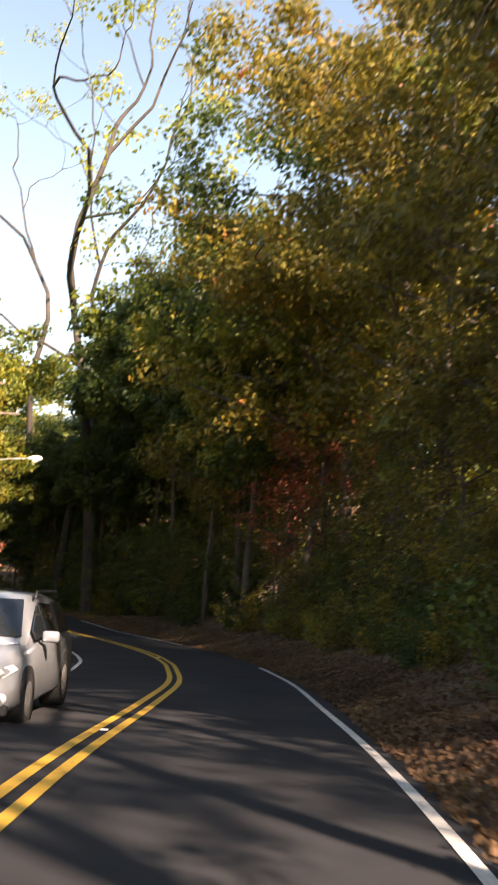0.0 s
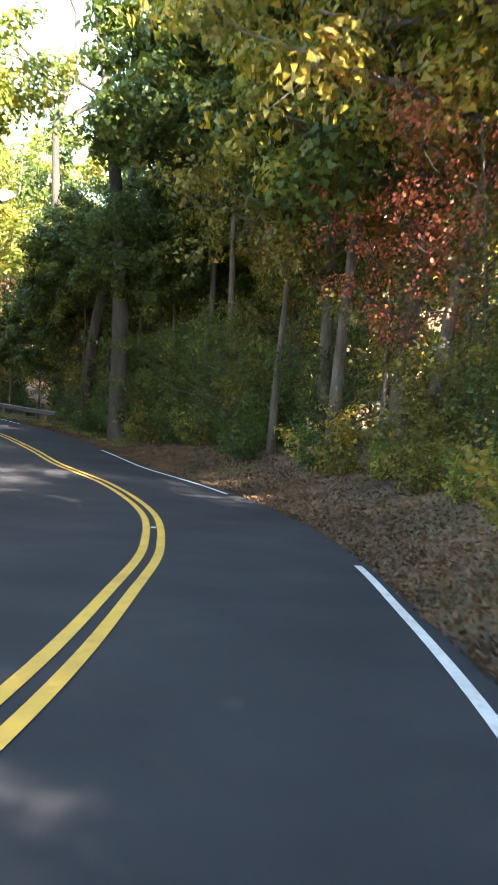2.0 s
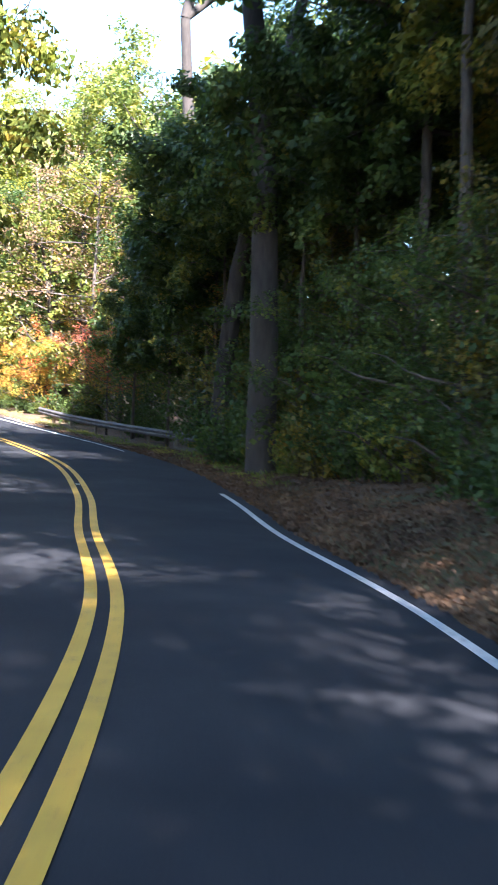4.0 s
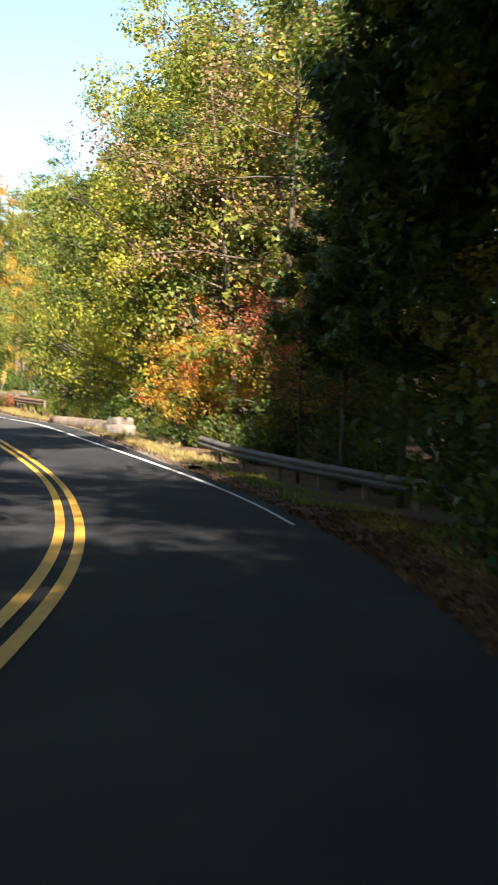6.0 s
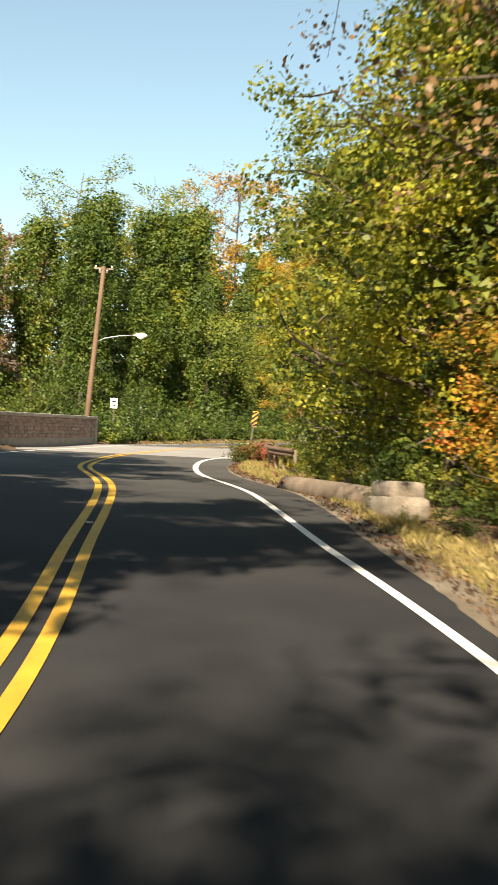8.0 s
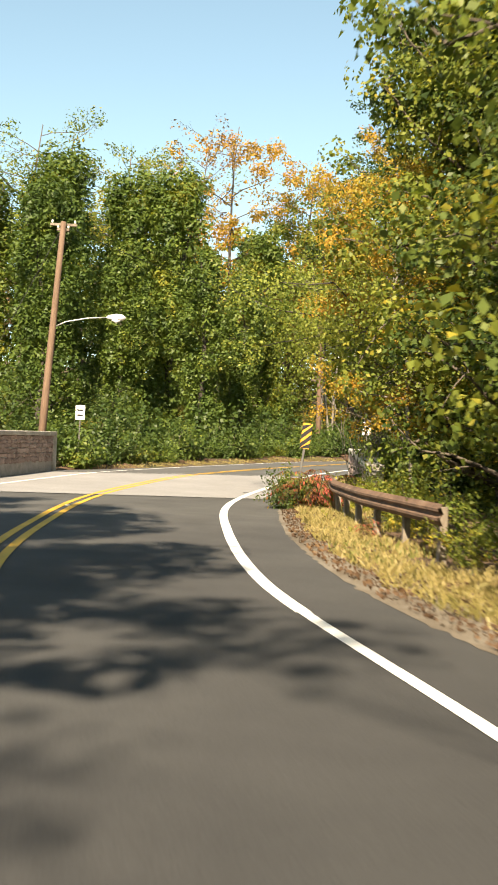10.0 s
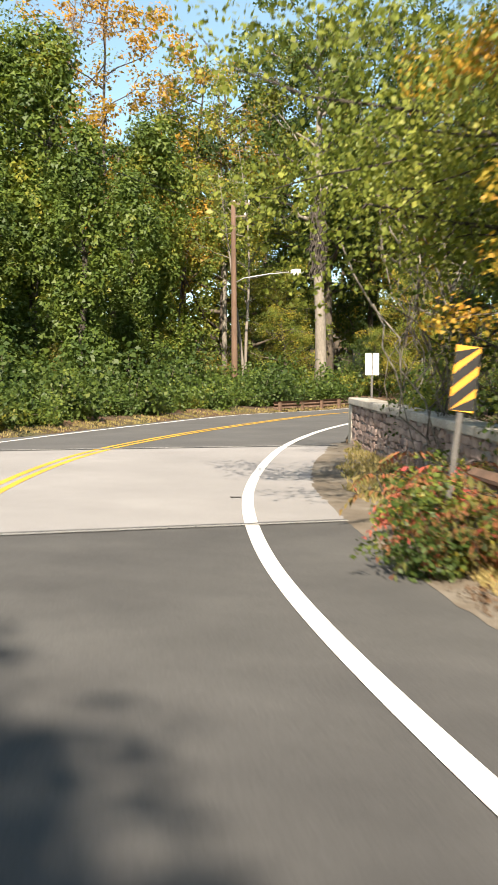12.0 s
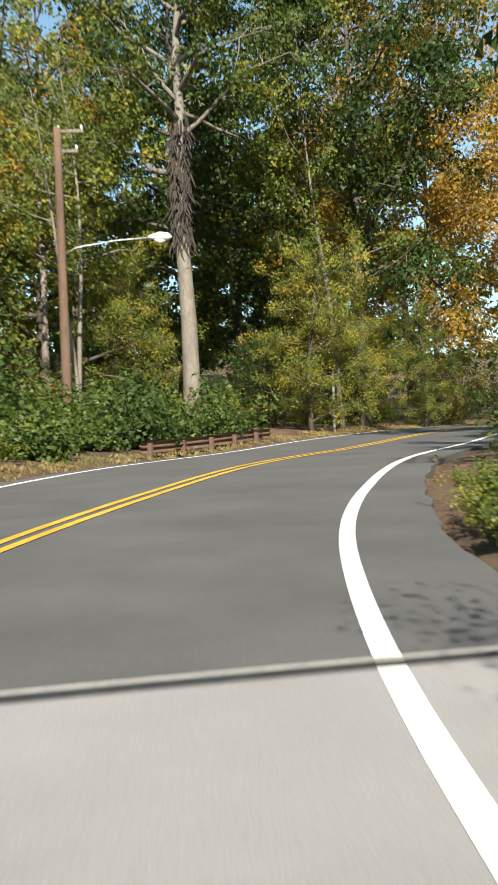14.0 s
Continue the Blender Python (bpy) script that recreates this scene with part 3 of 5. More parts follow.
def make_vine_tower(name, label, seed, height, radius, leaf, leaves, size, lumps=60):
    """A tree smothered in vines down to the ground: a ragged column of hanging clumps."""
    g = np.random.default_rng(seed)
    root = thing(name, label, "vine-covered tree")
    tr, _ = wander(g, (0, 0, -0.3), (0.03, 0.02, 1), height * 0.97, 7, 0.05)
    wood = [tube(tr, [0.26 - 0.03 * i for i in range(8)], 7)]
    cen, rad = [], []
    for i in range(lumps):
        f = g.random() ** 0.8
        wide = radius * (1.0 - 0.6 * f ** 1.6) * (0.78 + 0.35 * math.sin(f * 9 + seed))
        a = g.random() * 6.28
        o = wide * g.uniform(0.35, 1.0)
        p = np.array([math.cos(a) * o, math.sin(a) * o, f * height])
        cen.append(p)
        rad.append(radius * g.uniform(0.16, 0.34))
        cen.append(p + [math.cos(a) * 0.1, math.sin(a) * 0.1, -radius * 0.3])
        rad.append(radius * g.uniform(0.12, 0.22))
        if i % 5 == 0:
            k = min(int(f * 7), 6)
            br, _ = wander(g, tr[k], p - tr[k] + np.array([0, 0, 0.3]), max(0.5, o), 3, 0.2)
            wood.append(tube(br, [0.06, 0.045, 0.03, 0.015], 4, False))
    cen = np.array(cen)
    cen[:, 2] = np.maximum(cen[:, 2], 0.2)
    part("trunk", mesh_of("trunk", *join(wood), BARK_DARK, True), root)
    w = np.array(rad) ** 2
    part("vines", leaf_mesh("vines", cen, rad, np.maximum(3, leaves * w / w.sum()).astype(int), size, leaf, seed + 1, flat=1.1, droop=0.8), root)
    return root


def put(ob, s, d, turn=0.0, size=1.0, sink=0.0, used=[]):
    """The first call places the thing itself, later ones a copy."""
    p = drop(s, d)
    m = pose(p.x, p.y, p.z - sink, 0, 0, turn) @ Matrix.Diagonal((size, size, size, 1))
    if ob.name in used:
        return copy_thing(ob, m)
    used.append(ob.name)
    ob.matrix_basis = m
    return ob


def put_xy(ob, x, y, turn=0.0, size=1.0, sink=0.0):
    s, d, _ = along([(x, y)])
    return put(ob, float(s[0]), float(d[0]), turn, size, sink)


# ---- woods ----
GIANT = make_tree("tall_oak", "tall broad oak with olive and brown autumn leaves", 71, 29, 7.6, 0.26, OLIVE, 21000, 0.27, girth=0.34, limbs=28, clumps=6)
GIANT2 = make_tree("tall_oak", "tall oak with deep green leaves turning yellow", 72, 27, 7.2, 0.26, G_DEEP, 20000, 0.27, girth=0.31, limbs=26, clumps=6)
CANOPY = make_tree("canopy_tree", "tall tree with a dense high crown added to shade the road", 73, 28, 8.0, 0.42, G_MID, 26000, 0.39, girth=0.33, limbs=22, clumps=7)
SHADE = make_tree("shade_tree", "dense leafy tree added to throw shadow on the road", 74, 19, 4.8, 0.38, G_DEEP, 13000, 0.4, girth=0.2, limbs=22, clumps=6)
OAK = make_tree("oak_tree", "tall oak with deep green leaves starting to yellow", 11, 21, 5.4, 0.12, G_DEEP, 15500, 0.235, limbs=24, clumps=6)
OAK2 = make_tree("oak_tree", "tall oak with mixed green and yellowing leaves", 12, 19, 5.2, 0.08, G_MID, 15500, 0.225, limbs=24, clumps=6)
EDGE = make_tree("edge_tree", "leafy young tree branching low at the road's edge", 15, 12, 4.0, 0.05, OLIVE, 8000, 0.175, limbs=24, clumps=6)
EDGE2 = make_tree("edge_tree", "young green tree branching low at the road's edge", 17, 11, 3.8, 0.05, G_DEEP, 8000, 0.175, limbs=24, clumps=6)
MAPLE = make_tree("maple_tree", "slender maple with yellow-green autumn leaves", 13, 14, 4.0, 0.05, G_YEL, 30000, 0.14, limbs=34, clumps=8)
MAPLE2 = make_tree("maple_tree", "slender maple still half green", 18, 15, 4.2, 0.06, G_MID, 30000, 0.14, limbs=34, clumps=8)
FAR_TREE = make_tree("woodland_tree", "woodland tree with dull green leaves", 14, 22, 5.6, 0.08, G_DEEP, 4000, 0.5, limbs=14, clumps=6)
FAR_TREE2 = make_tree("woodland_tree", "woodland tree with yellowing leaves", 16, 20, 5.4, 0.08, G_MID, 4000, 0.48, limbs=14, clumps=6)
BUSH = make_bush("roadside_bush", "dense green roadside bush", 21, 2.6, 2.2, G_DEEP, 1500, 0.135)
BUSH2 = make_bush("roadside_bush", "yellow-green roadside bush with thin stems", 22, 2.4, 2.6, G_MID, 1500, 0.14)
BUSH4 = make_bush("roadside_bush", "sunlit bright yellow-green roadside bush", 26, 2.5, 2.3, G_YEL, 1600, 0.13)
BUSH3 = make_bush("roadside_bush", "olive brown roadside bush with thin stems", 25, 2.6, 2.4, OLIVE, 1500, 0.14)
THICKET = make_bush("thicket_shrub", "tall tangled green thicket under the trees", 23, 5.5, 6.0, G_DEEP, 4600, 0.18, stems=14)
THICKET2 = make_bush("thicket_shrub", "tall yellowing thicket under the trees", 24, 5.0, 5.0, OLIVE, 4400, 0.18, stems=14)
g = random.Random(5)


def around():
    return g.uniform(0, 360)


# right side, from the start to the sunlit bend
for s, d, k in ((-15, 9, 0.8), (-6, 9.5, 0.85), (1, 10.5, 0.7), (-10, 12.5, 1.1), (7, 9.6, 0.72), (14, 9.5, 1.0), (18.5, 9, 1.1)):
    put(EDGE, s, d, around(), k)
# tall oaks added out of view beside the start, for their shade
for s, d, k in ((7, 14.5, 1.0), (13, 12, 0.85), (18, 15, 1.0), (-4, 25, 1.2), (5, 25, 1.25), (13, 24, 1.2), (-13, 23, 1.1)):
    put(GIANT if s > 10 else GIANT2, s, d, 57 * s, k)
for s, d, k, kind in ((22.5, 9.6, 0.85, GIANT), (29, 9.6, 0.9, GIANT), (38.5, 9.2, 0.95, GIANT), (43, 9.0, 1.2, GIANT), (47.5, 8.6, 1.2, GIANT), (53, 8.0, 1.12, GIANT2), (58, 7.8, 0.9, GIANT), (63, 10.4, 0.9, GIANT2),
                      (68, 10.8, 0.9, GIANT2), (73, 11.2, 0.92, GIANT2), (79, 11.6, 0.9, GIANT2), (85, 11.0, 0.7, GIANT2), (91, 9.8, 0.6, GIANT2)):
    put(kind, s, d, around(), k)
for s in np.arange(26, 100, 6.5):
    put(EDGE if s < 56 else g.choice([EDGE, EDGE2]), s + g.uniform(-1.5, 1.5), g.uniform(8.2, 9.2), around(), g.uniform(0.65, 0.95))
for s in np.arange(24, 104, 8.0):
    put(g.choice([FAR_TREE, OAK2, FAR_TREE] if s > 60 else [FAR_TREE, FAR_TREE2]), s + g.uniform(-2, 2), g.uniform(14, 18), around(), g.uniform(0.9, 1.15))
for s in (*np.arange(8, 36, 9), *np.arange(64, 130, 8)):
    put(g.choice([FAR_TREE, FAR_TREE2]), s + g.uniform(-2, 2), g.uniform(22, 27), around(), g.uniform(1.0, 1.3))
for s in np.arange(10, 128, 13):
    put(g.choice([FAR_TREE, FAR_TREE2]), s + g.uniform(-3, 3), g.uniform(34, 44), around(), g.uniform(0.8, 1.1))
for s in (*np.arange(-16, 24, 5), *np.arange(28, 100, 9)):
    put(g.choice([THICKET, THICKET, THICKET2]), s + g.uniform(-1, 1), g.uniform(10, 12.5), around(), g.uniform(0.6, 0.95))
for s in np.arange(-14, 100, 2.3):
    put(g.choice([BUSH, BUSH3, BUSH2, BUSH3] if s < 60 else [BUSH, BUSH, BUSH3]), s + g.uniform(-1, 1), g.uniform(6.4, 7.8) + (1.7 if s > 83 else -0.8 if s < 60 else 0), around(), g.uniform(0.6, 1.15))

for s in np.arange(24, 99, 4.2):
    put(g.choice([THICKET2, THICKET, THICKET2] if s < 55 else [THICKET, THICKET, THICKET2]), s + g.uniform(-1, 1), g.uniform(7.9, 8.6) + (1.6 if s > 82 else 0), around(), g.uniform(0.72, 0.95))

for s, d, k, kind in ((72.5, 6.0, 0.9, BUSH3), (74.5, 5.7, 0.8, BUSH2), (76.5, 5.6, 1.0, BUSH), (79, 5.5, 1.0, BUSH), (81, 5.6, 1.1, BUSH), (83.0, 6.6, 1.0, BUSH), (78, 6.8, 1.5, BUSH), (73, 7.2, 1.6, BUSH), (82, 7.0, 1.6, BUSH3), (69.5, 6.6, 1.4, BUSH2)):
    put(kind, s, d, 70 * s, k)

# the two tall, half-bare trees at the bend
TALL = make_crooked_tree("tall_bare_tree", "very tall dark tree with nearly bare crooked limbs", 33, 30, BARK_DARK, 0.25, G_YEL, 2600, 0.18)
put_xy(TALL, -13.6, 81.0, 20, 1.4)
put_xy(TALL, -10.6, 75.5, 140, 1.3)
put_xy(TALL, -17.5, 92.0, 250, 1.1)
# unseen copies added near the start to streak the road with shadow
for s, d, k in ((-11, 9.5, 0.8), (-5, 11.5, 0.85), (-1, 8.6, 0.7), (3, 12.5, 0.8), (-16, 13, 0.9)):
    put(TALL, s, d, 67 * s, k)
DEAD = make_tree("dead_tree", "grey half-dead tree with tan dry leaves", 32, 14, 4.8, 0.2, BROWN, 5500, 0.12, BARK, 0.14, limbs=22, bare=0.2)
put(DEAD, 104.5, 8.6, 50, 1.05)
put(DEAD, 101.5, 9.2, 170, 1.0)

# red and orange maples
RED_MAPLE = make_tree("red_maple", "small red maple reaching over the road's edge", 41, 10.0, 3.6, 0.42, RED, 3000, 0.125, BARK_DARK, 0.09, limbs=13, clumps=4)
for s, d, turn, k in ((46.5, 7.4, 80, 0.9), (51.5, 6.8, 200, 1.0), (95, 7.0, 10, 0.6)):
    put(RED_MAPLE, s, d, turn, k)
ORANGE_MAPLE = make_tree("orange_maple", "small sunlit maple with yellow, orange and red leaves", 42, 6.4, 2.9, 0.1, MIXED, 8500, 0.115, BARK_DARK, 0.08, limbs=18)
put(ORANGE_MAPLE, 103.4, 7.2, 30, 0.72)
put(EDGE2, 100.6, 9.0, 75, 0.72)
put(ORANGE_MAPLE, 106.5, 7.3, 120, 0.85)
ROSE_MAPLE = make_tree("rose_maple", "small sunlit maple with salmon pink leaves", 43, 5.0, 2.2, 0.1, ROSE, 5000, 0.13, BARK_DARK, 0.07, limbs=16)
put_xy(ROSE_MAPLE, -14.6, 57.2, 60, 0.9)

# the sunlit bend before the bridge
for s, d, k, kind in ((109, 9.6, 0.7, OAK), (112.5, 8.2, 1.05, MAPLE), (116, 9.0, 1.12, MAPLE2), (119.5, 11.5, 0.82, MAPLE), (123.5, 12.5, 0.62, MAPLE), (111, 13, 1.25, MAPLE2), (118, 13, 1.2, MAPLE2), (106, 11, 0.85, OAK2), (114, 11, 1.2, MAPLE)):
    put(kind, s, d, around(), k)
for s, d, k in ((103, 12.5, 0.95), (108, 15, 0.95), (115, 17, 0.9), (124, 14, 0.8)):
    put(g.choice([OAK, OAK2]), s, d, around(), k)
for s in np.arange(99, 131, 1.9):
    put(g.choice([BUSH, BUSH2, BUSH2]), s, 6.4 + g.uniform(0, 0.9), around(), g.uniform(0.5, 0.9))

# left side: woods behind the bank, and trees added to shade the approach to the bridge
for s in np.arange(-24, 48, 8):
    put(g.choice([OAK, OAK2, FAR_TREE]), s + g.uniform(-2, 2), -g.uniform(12, 16), around(), g.uniform(0.7, 0.95))
# dense canopies added on both sides, mostly out of view, to darken the road
for s, d, k in ((67.5, -6.2, 0.74), (72, -5.8, 0.66), (20, -9.5, 0.9)):
    put(CANOPY, s, d, 37 * s, k)
for s, d, k in ((49.5, 7.4, 0.95), (56, 7.2, 0.95), (58, 12.5, 0.8), (65, 12.0, 0.7), (72, 12.0, 0.6)):
    put(CANOPY, s, d, 41 * s, k)
for s in np.arange(60, 98, 9):
    put(FAR_TREE, s, -g.uniform(17, 20), around(), 0.95)
# added shadow casters, placed by where their shade should land
for s, d, k in ((86, 7.6, 0.66), (90, 7.4, 0.64), (93.5, 7.5, 0.62), (88, -7.6, 0.62), (96.5, -8.0, 0.6), (100.5, -6.8, 0.95), (104.5, -6.4, 0.9), (105, -10, 1.0)):
    put(SHADE, s, d, 53 * s, k)

# added trees: their crowns stay above the view and only cast shade
OVERHEAD = make_tree("overhanging_shade_tree", "tall tree with a high crown added to cast shade", 75, 22, 6.0, 0.62, G_DEEP, 22000, 0.36, girth=0.22, limbs=24, clumps=6)
for s, d, k in ((81.5, -6.0, 0.85), (101.5, -10.9, 1.0), (97.0, -10.5, 0.95), (105.0, -11.3, 1.0), (109.5, -12.6, 0.9), (60, 6.8, 0.8), (67, 7.5, 1.05), (71.5, 8.2, 1.1), (74, 7.2, 0.62), (77, 6.9, 0.62), (80.5, 6.6, 0.66), (84.0, 7.0, 0.62), (87.5, 8.0, 0.6), (134.5, 12.0, 0.75), (137.5, 11.0, 0.7)):
    put(OVERHEAD, s, d, 71 * s, k)
OVERHEAD2 = make_tree("overhanging_shade_tree", "tall sunlit tree with a high yellow-green crown", 76, 22, 6.0, 0.55, G_MID, 9000, 0.32, girth=0.2, limbs=24, clumps=6)
for s, d, k in ((66, -8.0, 0.7), (71, -6.2, 0.62)):
    put(OVERHEAD2, s, d, 71 * s, k)
put(OAK, 78.5, 8.4, 40, 0.85)
put(OAK, 83, 8.8, 130, 0.68)
put(EDGE2, 87.3, 9.0, 20, 1.12)
put(EDGE2, 80.5, 8.4, 70, 1.05)
for s, d, k in ((69, 7.0, 0.85), (73.5, 7.2, 0.8), (65, 7.0, 0.8)):
    put(EDGE2, s, d, 91 * s, k)
# unseen oaks added on the left to keep sky light off the road
for s in (60, 66, 73, 80, 87):
    put(OAK2 if s % 2 else OAK, s, -10.5, 37 * s, 0.85)

# the far side of the bridge
VINE_TREE = make_vine_tower("vine_tower", "tree smothered to the ground in green vines", 51, 17, 4.2, VINE, 21000, 0.26, 120)
VINE_TREE2 = make_vine_tower("vine_tower", "tall tree hung with dark green vines", 52, 15, 3.4, VINE, 17500, 0.25, 100)
for x, y, k in ((-85.8, 139.2, 0.8), (-83.0, 142.9, 1.0), (-93.0, 146, 1.05), (-92, 139, 1.0), (-86.5, 134, 0.8), (-95.5, 152, 1.25), (-90, 147, 1.0), (-99, 143, 1.15), (-102, 133, 1.0), (-88.5, 152.5, 0.65), (-100, 126, 0.95), (-94.5, 130, 0.8), (-105, 120, 0.8), (-96, 136.5, 0.9), (-98.5, 131, 0.95), (-91, 157, 0.85), (-103, 127, 1.0), (-97, 161, 0.9)):
    put_xy(g.choice([VINE_TREE, VINE_TREE2]), x, y, around(), k)
THIN = make_tree("thin_tree", "tall thin tree with a sparse top", 53, 26, 3.0, 0.75, BROWN, 500, 0.22, BARK, 0.14, limbs=9, bare=0.3)
put_xy(THIN, -96.3, 153.8, 10, 1.0)
SPARSE = make_tree("sparse_tree", "tall tree with thin olive leaves at the top", 54, 25, 5.0, 0.45, G_MID, 3200, 0.22, BARK, 0.24, limbs=16, bare=0.2)
put_xy(SPARSE, -103, 147, 40)
put_xy(SPARSE, -94.5, 138.4, 100, 0.9)
put_xy(SPARSE, -98, 150, 160, 0.95)
put_xy(SPARSE, -110, 165, 200, 1.1)
RUST = make_tree("rusty_tree", "tall tree with rust-brown autumn leaves", 55, 25, 5.0, 0.3, RUSSET, 7500, 0.22, BARK, 0.2, limbs=18)
put_xy(RUST, -96, 166, 0)
put_xy(RUST, -95.2, 158.5, 140, 1.12)
GOLD_MAPLE = make_tree("golden_maple", "golden maple with a pale forked trunk", 56, 22, 5.4, 0.2, AMBER, 25000, 0.16, BARK_PALE, 0.17, limbs=24, clumps=6)
RUSSET_MAPLE = make_tree("russet_maple", "tall russet gold maple with a pale forked trunk", 66, 24, 5.6, 0.16, RUSSET, 22000, 0.19, BARK_PALE, 0.17, limbs=28, clumps=6)
put_xy(RUSSET_MAPLE, -78.2, 180, 30, 1.05)
put_xy(RUSSET_MAPLE, -81.2, 177.5, 200, 1.0)
put_xy(RUSSET_MAPLE, -77.5, 193, 130, 1.0)
for x, y, k in ((-77.8, 184.5, 0.9), (-76.6, 189.5, 1.0), (-76.4, 196, 1.1), (-77, 203, 1.2)):
    put_xy(THICKET, x, y, 50 * y, k)
put_xy(GOLD_MAPLE, -66.5, 176.5, 220, 0.75)


def make_ivy_trunk_tree():
    """A thick straight pale trunk, a dark sleeve of dead vines higher up, one bare broken limb, and a leafy crown."""
    g2 = np.random.default_rng(57)
    root = thing("tall_trunk_tree", "tall tree with a pale trunk wrapped in dead vines higher up", "tree")
    trunk = [(0, 0, -0.4), (0.05, 0, 2), (-0.1, 0.05, 4.5), (-0.28, 0, 7), (-0.42, 0.1, 9.2), (-0.5, 0.05, 10.6), (-0.4, 0.1, 12.5), (-0.75, 0.2, 15), (-0.6, 0.3, 18), (-0.9, 0.2, 20.5)]
    wood = [tube(trunk, [0.42, 0.34, 0.31, 0.28, 0.25, 0.28, 0.2, 0.17, 0.12, 0.06], 14)]
    cen, rad = [], []
    for i in range(20):
        f = 5.6 + 3.2 * i / 19
        k = int(f)
        p = np.array(trunk[k]) * (k + 1 - f) + np.array(trunk[min(k + 1, 9)]) * (f - k)
        a = i * 2.4 + g2.random()
        ln = (6.2 - 0.9 * (f - 5.6)) * g2.uniform(0.7, 1.1)
        limb, d = wander(g2, p, (math.cos(a), math.sin(a), g2.uniform(0.25, 0.8)), ln, 5, 0.2)
        wood.append(tube(limb, [0.11, 0.09, 0.07, 0.05, 0.035, 0.02], 6, False))
        for j in range(2, 6):
            for _ in range(2):
                tw, _ = wander(g2, limb[j], d + g2.normal(size=3) * 0.9, ln * g2.uniform(0.18, 0.34), 3, 0.25)
                wood.append(tube(tw, [0.03, 0.022, 0.015, 0.006], 4, False))
                cen += [tw[-1], tw[-2]]
                rad += [g2.uniform(0.7, 1.25), g2.uniform(0.5, 0.9)]
    part("trunk", mesh_of("trunk", *join(wood), BARK_PALE, True), root)
    dead = tube([(-0.5, 0, 10.5), (-1.1, -0.1, 10.45), (-1.9, -0.3, 10.7), (-2.6, -0.4, 11.5), (-3.5, -0.6, 11.8), (-4.0, -0.8, 12.2)], [0.17, 0.14, 0.12, 0.09, 0.06, 0.03], 8)
    part("dead_limb", mesh_of("dead_limb", *dead, BARK_PALE, True), root, "bare bleached broken limb")
    strands = []
    for i in range(420):
        a, z = g2.random() * 6.28, g2.uniform(7.4, 12.6)
        r = g2.uniform(0.2, 0.36)
        st, _ = wander(g2, (-0.32 + math.cos(a) * r, math.sin(a) * r, z), (math.cos(a) * 0.08, math.sin(a) * 0.08, -1), g2.uniform(0.4, 1.0), 3, 0.2)
        strands.append(tube(st, [0.045, 0.04, 0.03, 0.008], 4, False))
    part("vine_sleeve", mesh_of("vine_sleeve", *join(strands), BARK_DARK), root, "dark shaggy sleeve of dead vines")
    w = np.array(rad) ** 2
    part("crown", leaf_mesh("crown", cen, rad, np.maximum(4, 15000 * w / w.sum()).astype(int), 0.2, G_DEEP, 58), root)
    return root


put_xy(make_ivy_trunk_tree(), -82.9, 162.5, -25)
WHITE_TRUNK = make_tree("pale_trunk_tree", "leaning tree with a bare whitish trunk", 58, 24, 4.5, 0.6, G_MID, 3500, 0.22, BARK_PALE, 0.2, limbs=12, lean=0.09)
put_xy(WHITE_TRUNK, -91.5, 165, 300)
put_xy(WHITE_TRUNK, -84.5, 157.5, 60, 0.55)
SLIM = make_tree("slim_tree", "slim tree with a speckled pale trunk", 59, 19, 3.4, 0.35, G_MID, 4500, 0.2, BARK_PALE, 0.13, limbs=16, lean=0.0)
put_xy(SLIM, -79.7, 170.5, 200)
put_xy(SLIM, -86.5, 160.0, 100, 0.9)
for x in np.arange(-125, -60, 9.5):
    for y in np.arange(168, 215, 10):
        px, py = x + g.uniform(-2.5, 2.5), y + g.uniform(-2.5, 2.5)
        s, d, _ = along([(px, py)])
        if abs(d[0]) > 13 and py - 166 > (-84 - px) * -0.2:
            put_xy(g.choice([FAR_TREE, FAR_TREE2, FAR_TREE] if py > 189 or px < -100 else [OAK, OAK, OAK2]), px, py, around(), g.uniform(0.95, 1.3))
BROWN_TREE = make_tree("woodland_tree", "tan half-bare woodland tree on the slope", 67, 18, 5.0, 0.15, BROWN, 5000, 0.34, BARK_PALE, 0.16, limbs=18, clumps=5)
for x, y, k in ((-113, 142, 0.95), (-118, 147, 1.1), (-117, 137, 0.9), (-124, 143, 1.1)):
    put_xy(BROWN_TREE, x, y, 31 * x, k)
for x, y in ((-115, 128), (-108, 155), (-128, 120), (-120, 110), (-108, 118), (-110, 105), (-98, 120), (-126, 132), (-132, 145), (-124, 156), (-136, 130), (-130, 165), (-118, 160)):
    put_xy(g.choice([FAR_TREE, FAR_TREE2]), x, y, around(), g.uniform(0.8, 1.05))
for x, y, k, kind in ((-79, 171.5, 0.95, GIANT2), (-88, 172, 1.0, GIANT2), (-79.5, 166.5, 0.5, MAPLE2), (-79, 171.0, 0.42, MAPLE2), (-77.5, 175.5, 0.4, MAPLE2), (-82.0, 168, 0.6, EDGE2), (-86, 163.5, 0.5, MAPLE2), (-72.0, 182, 0.55, EDGE2)):
    put_xy(kind, x, y, around(), k)
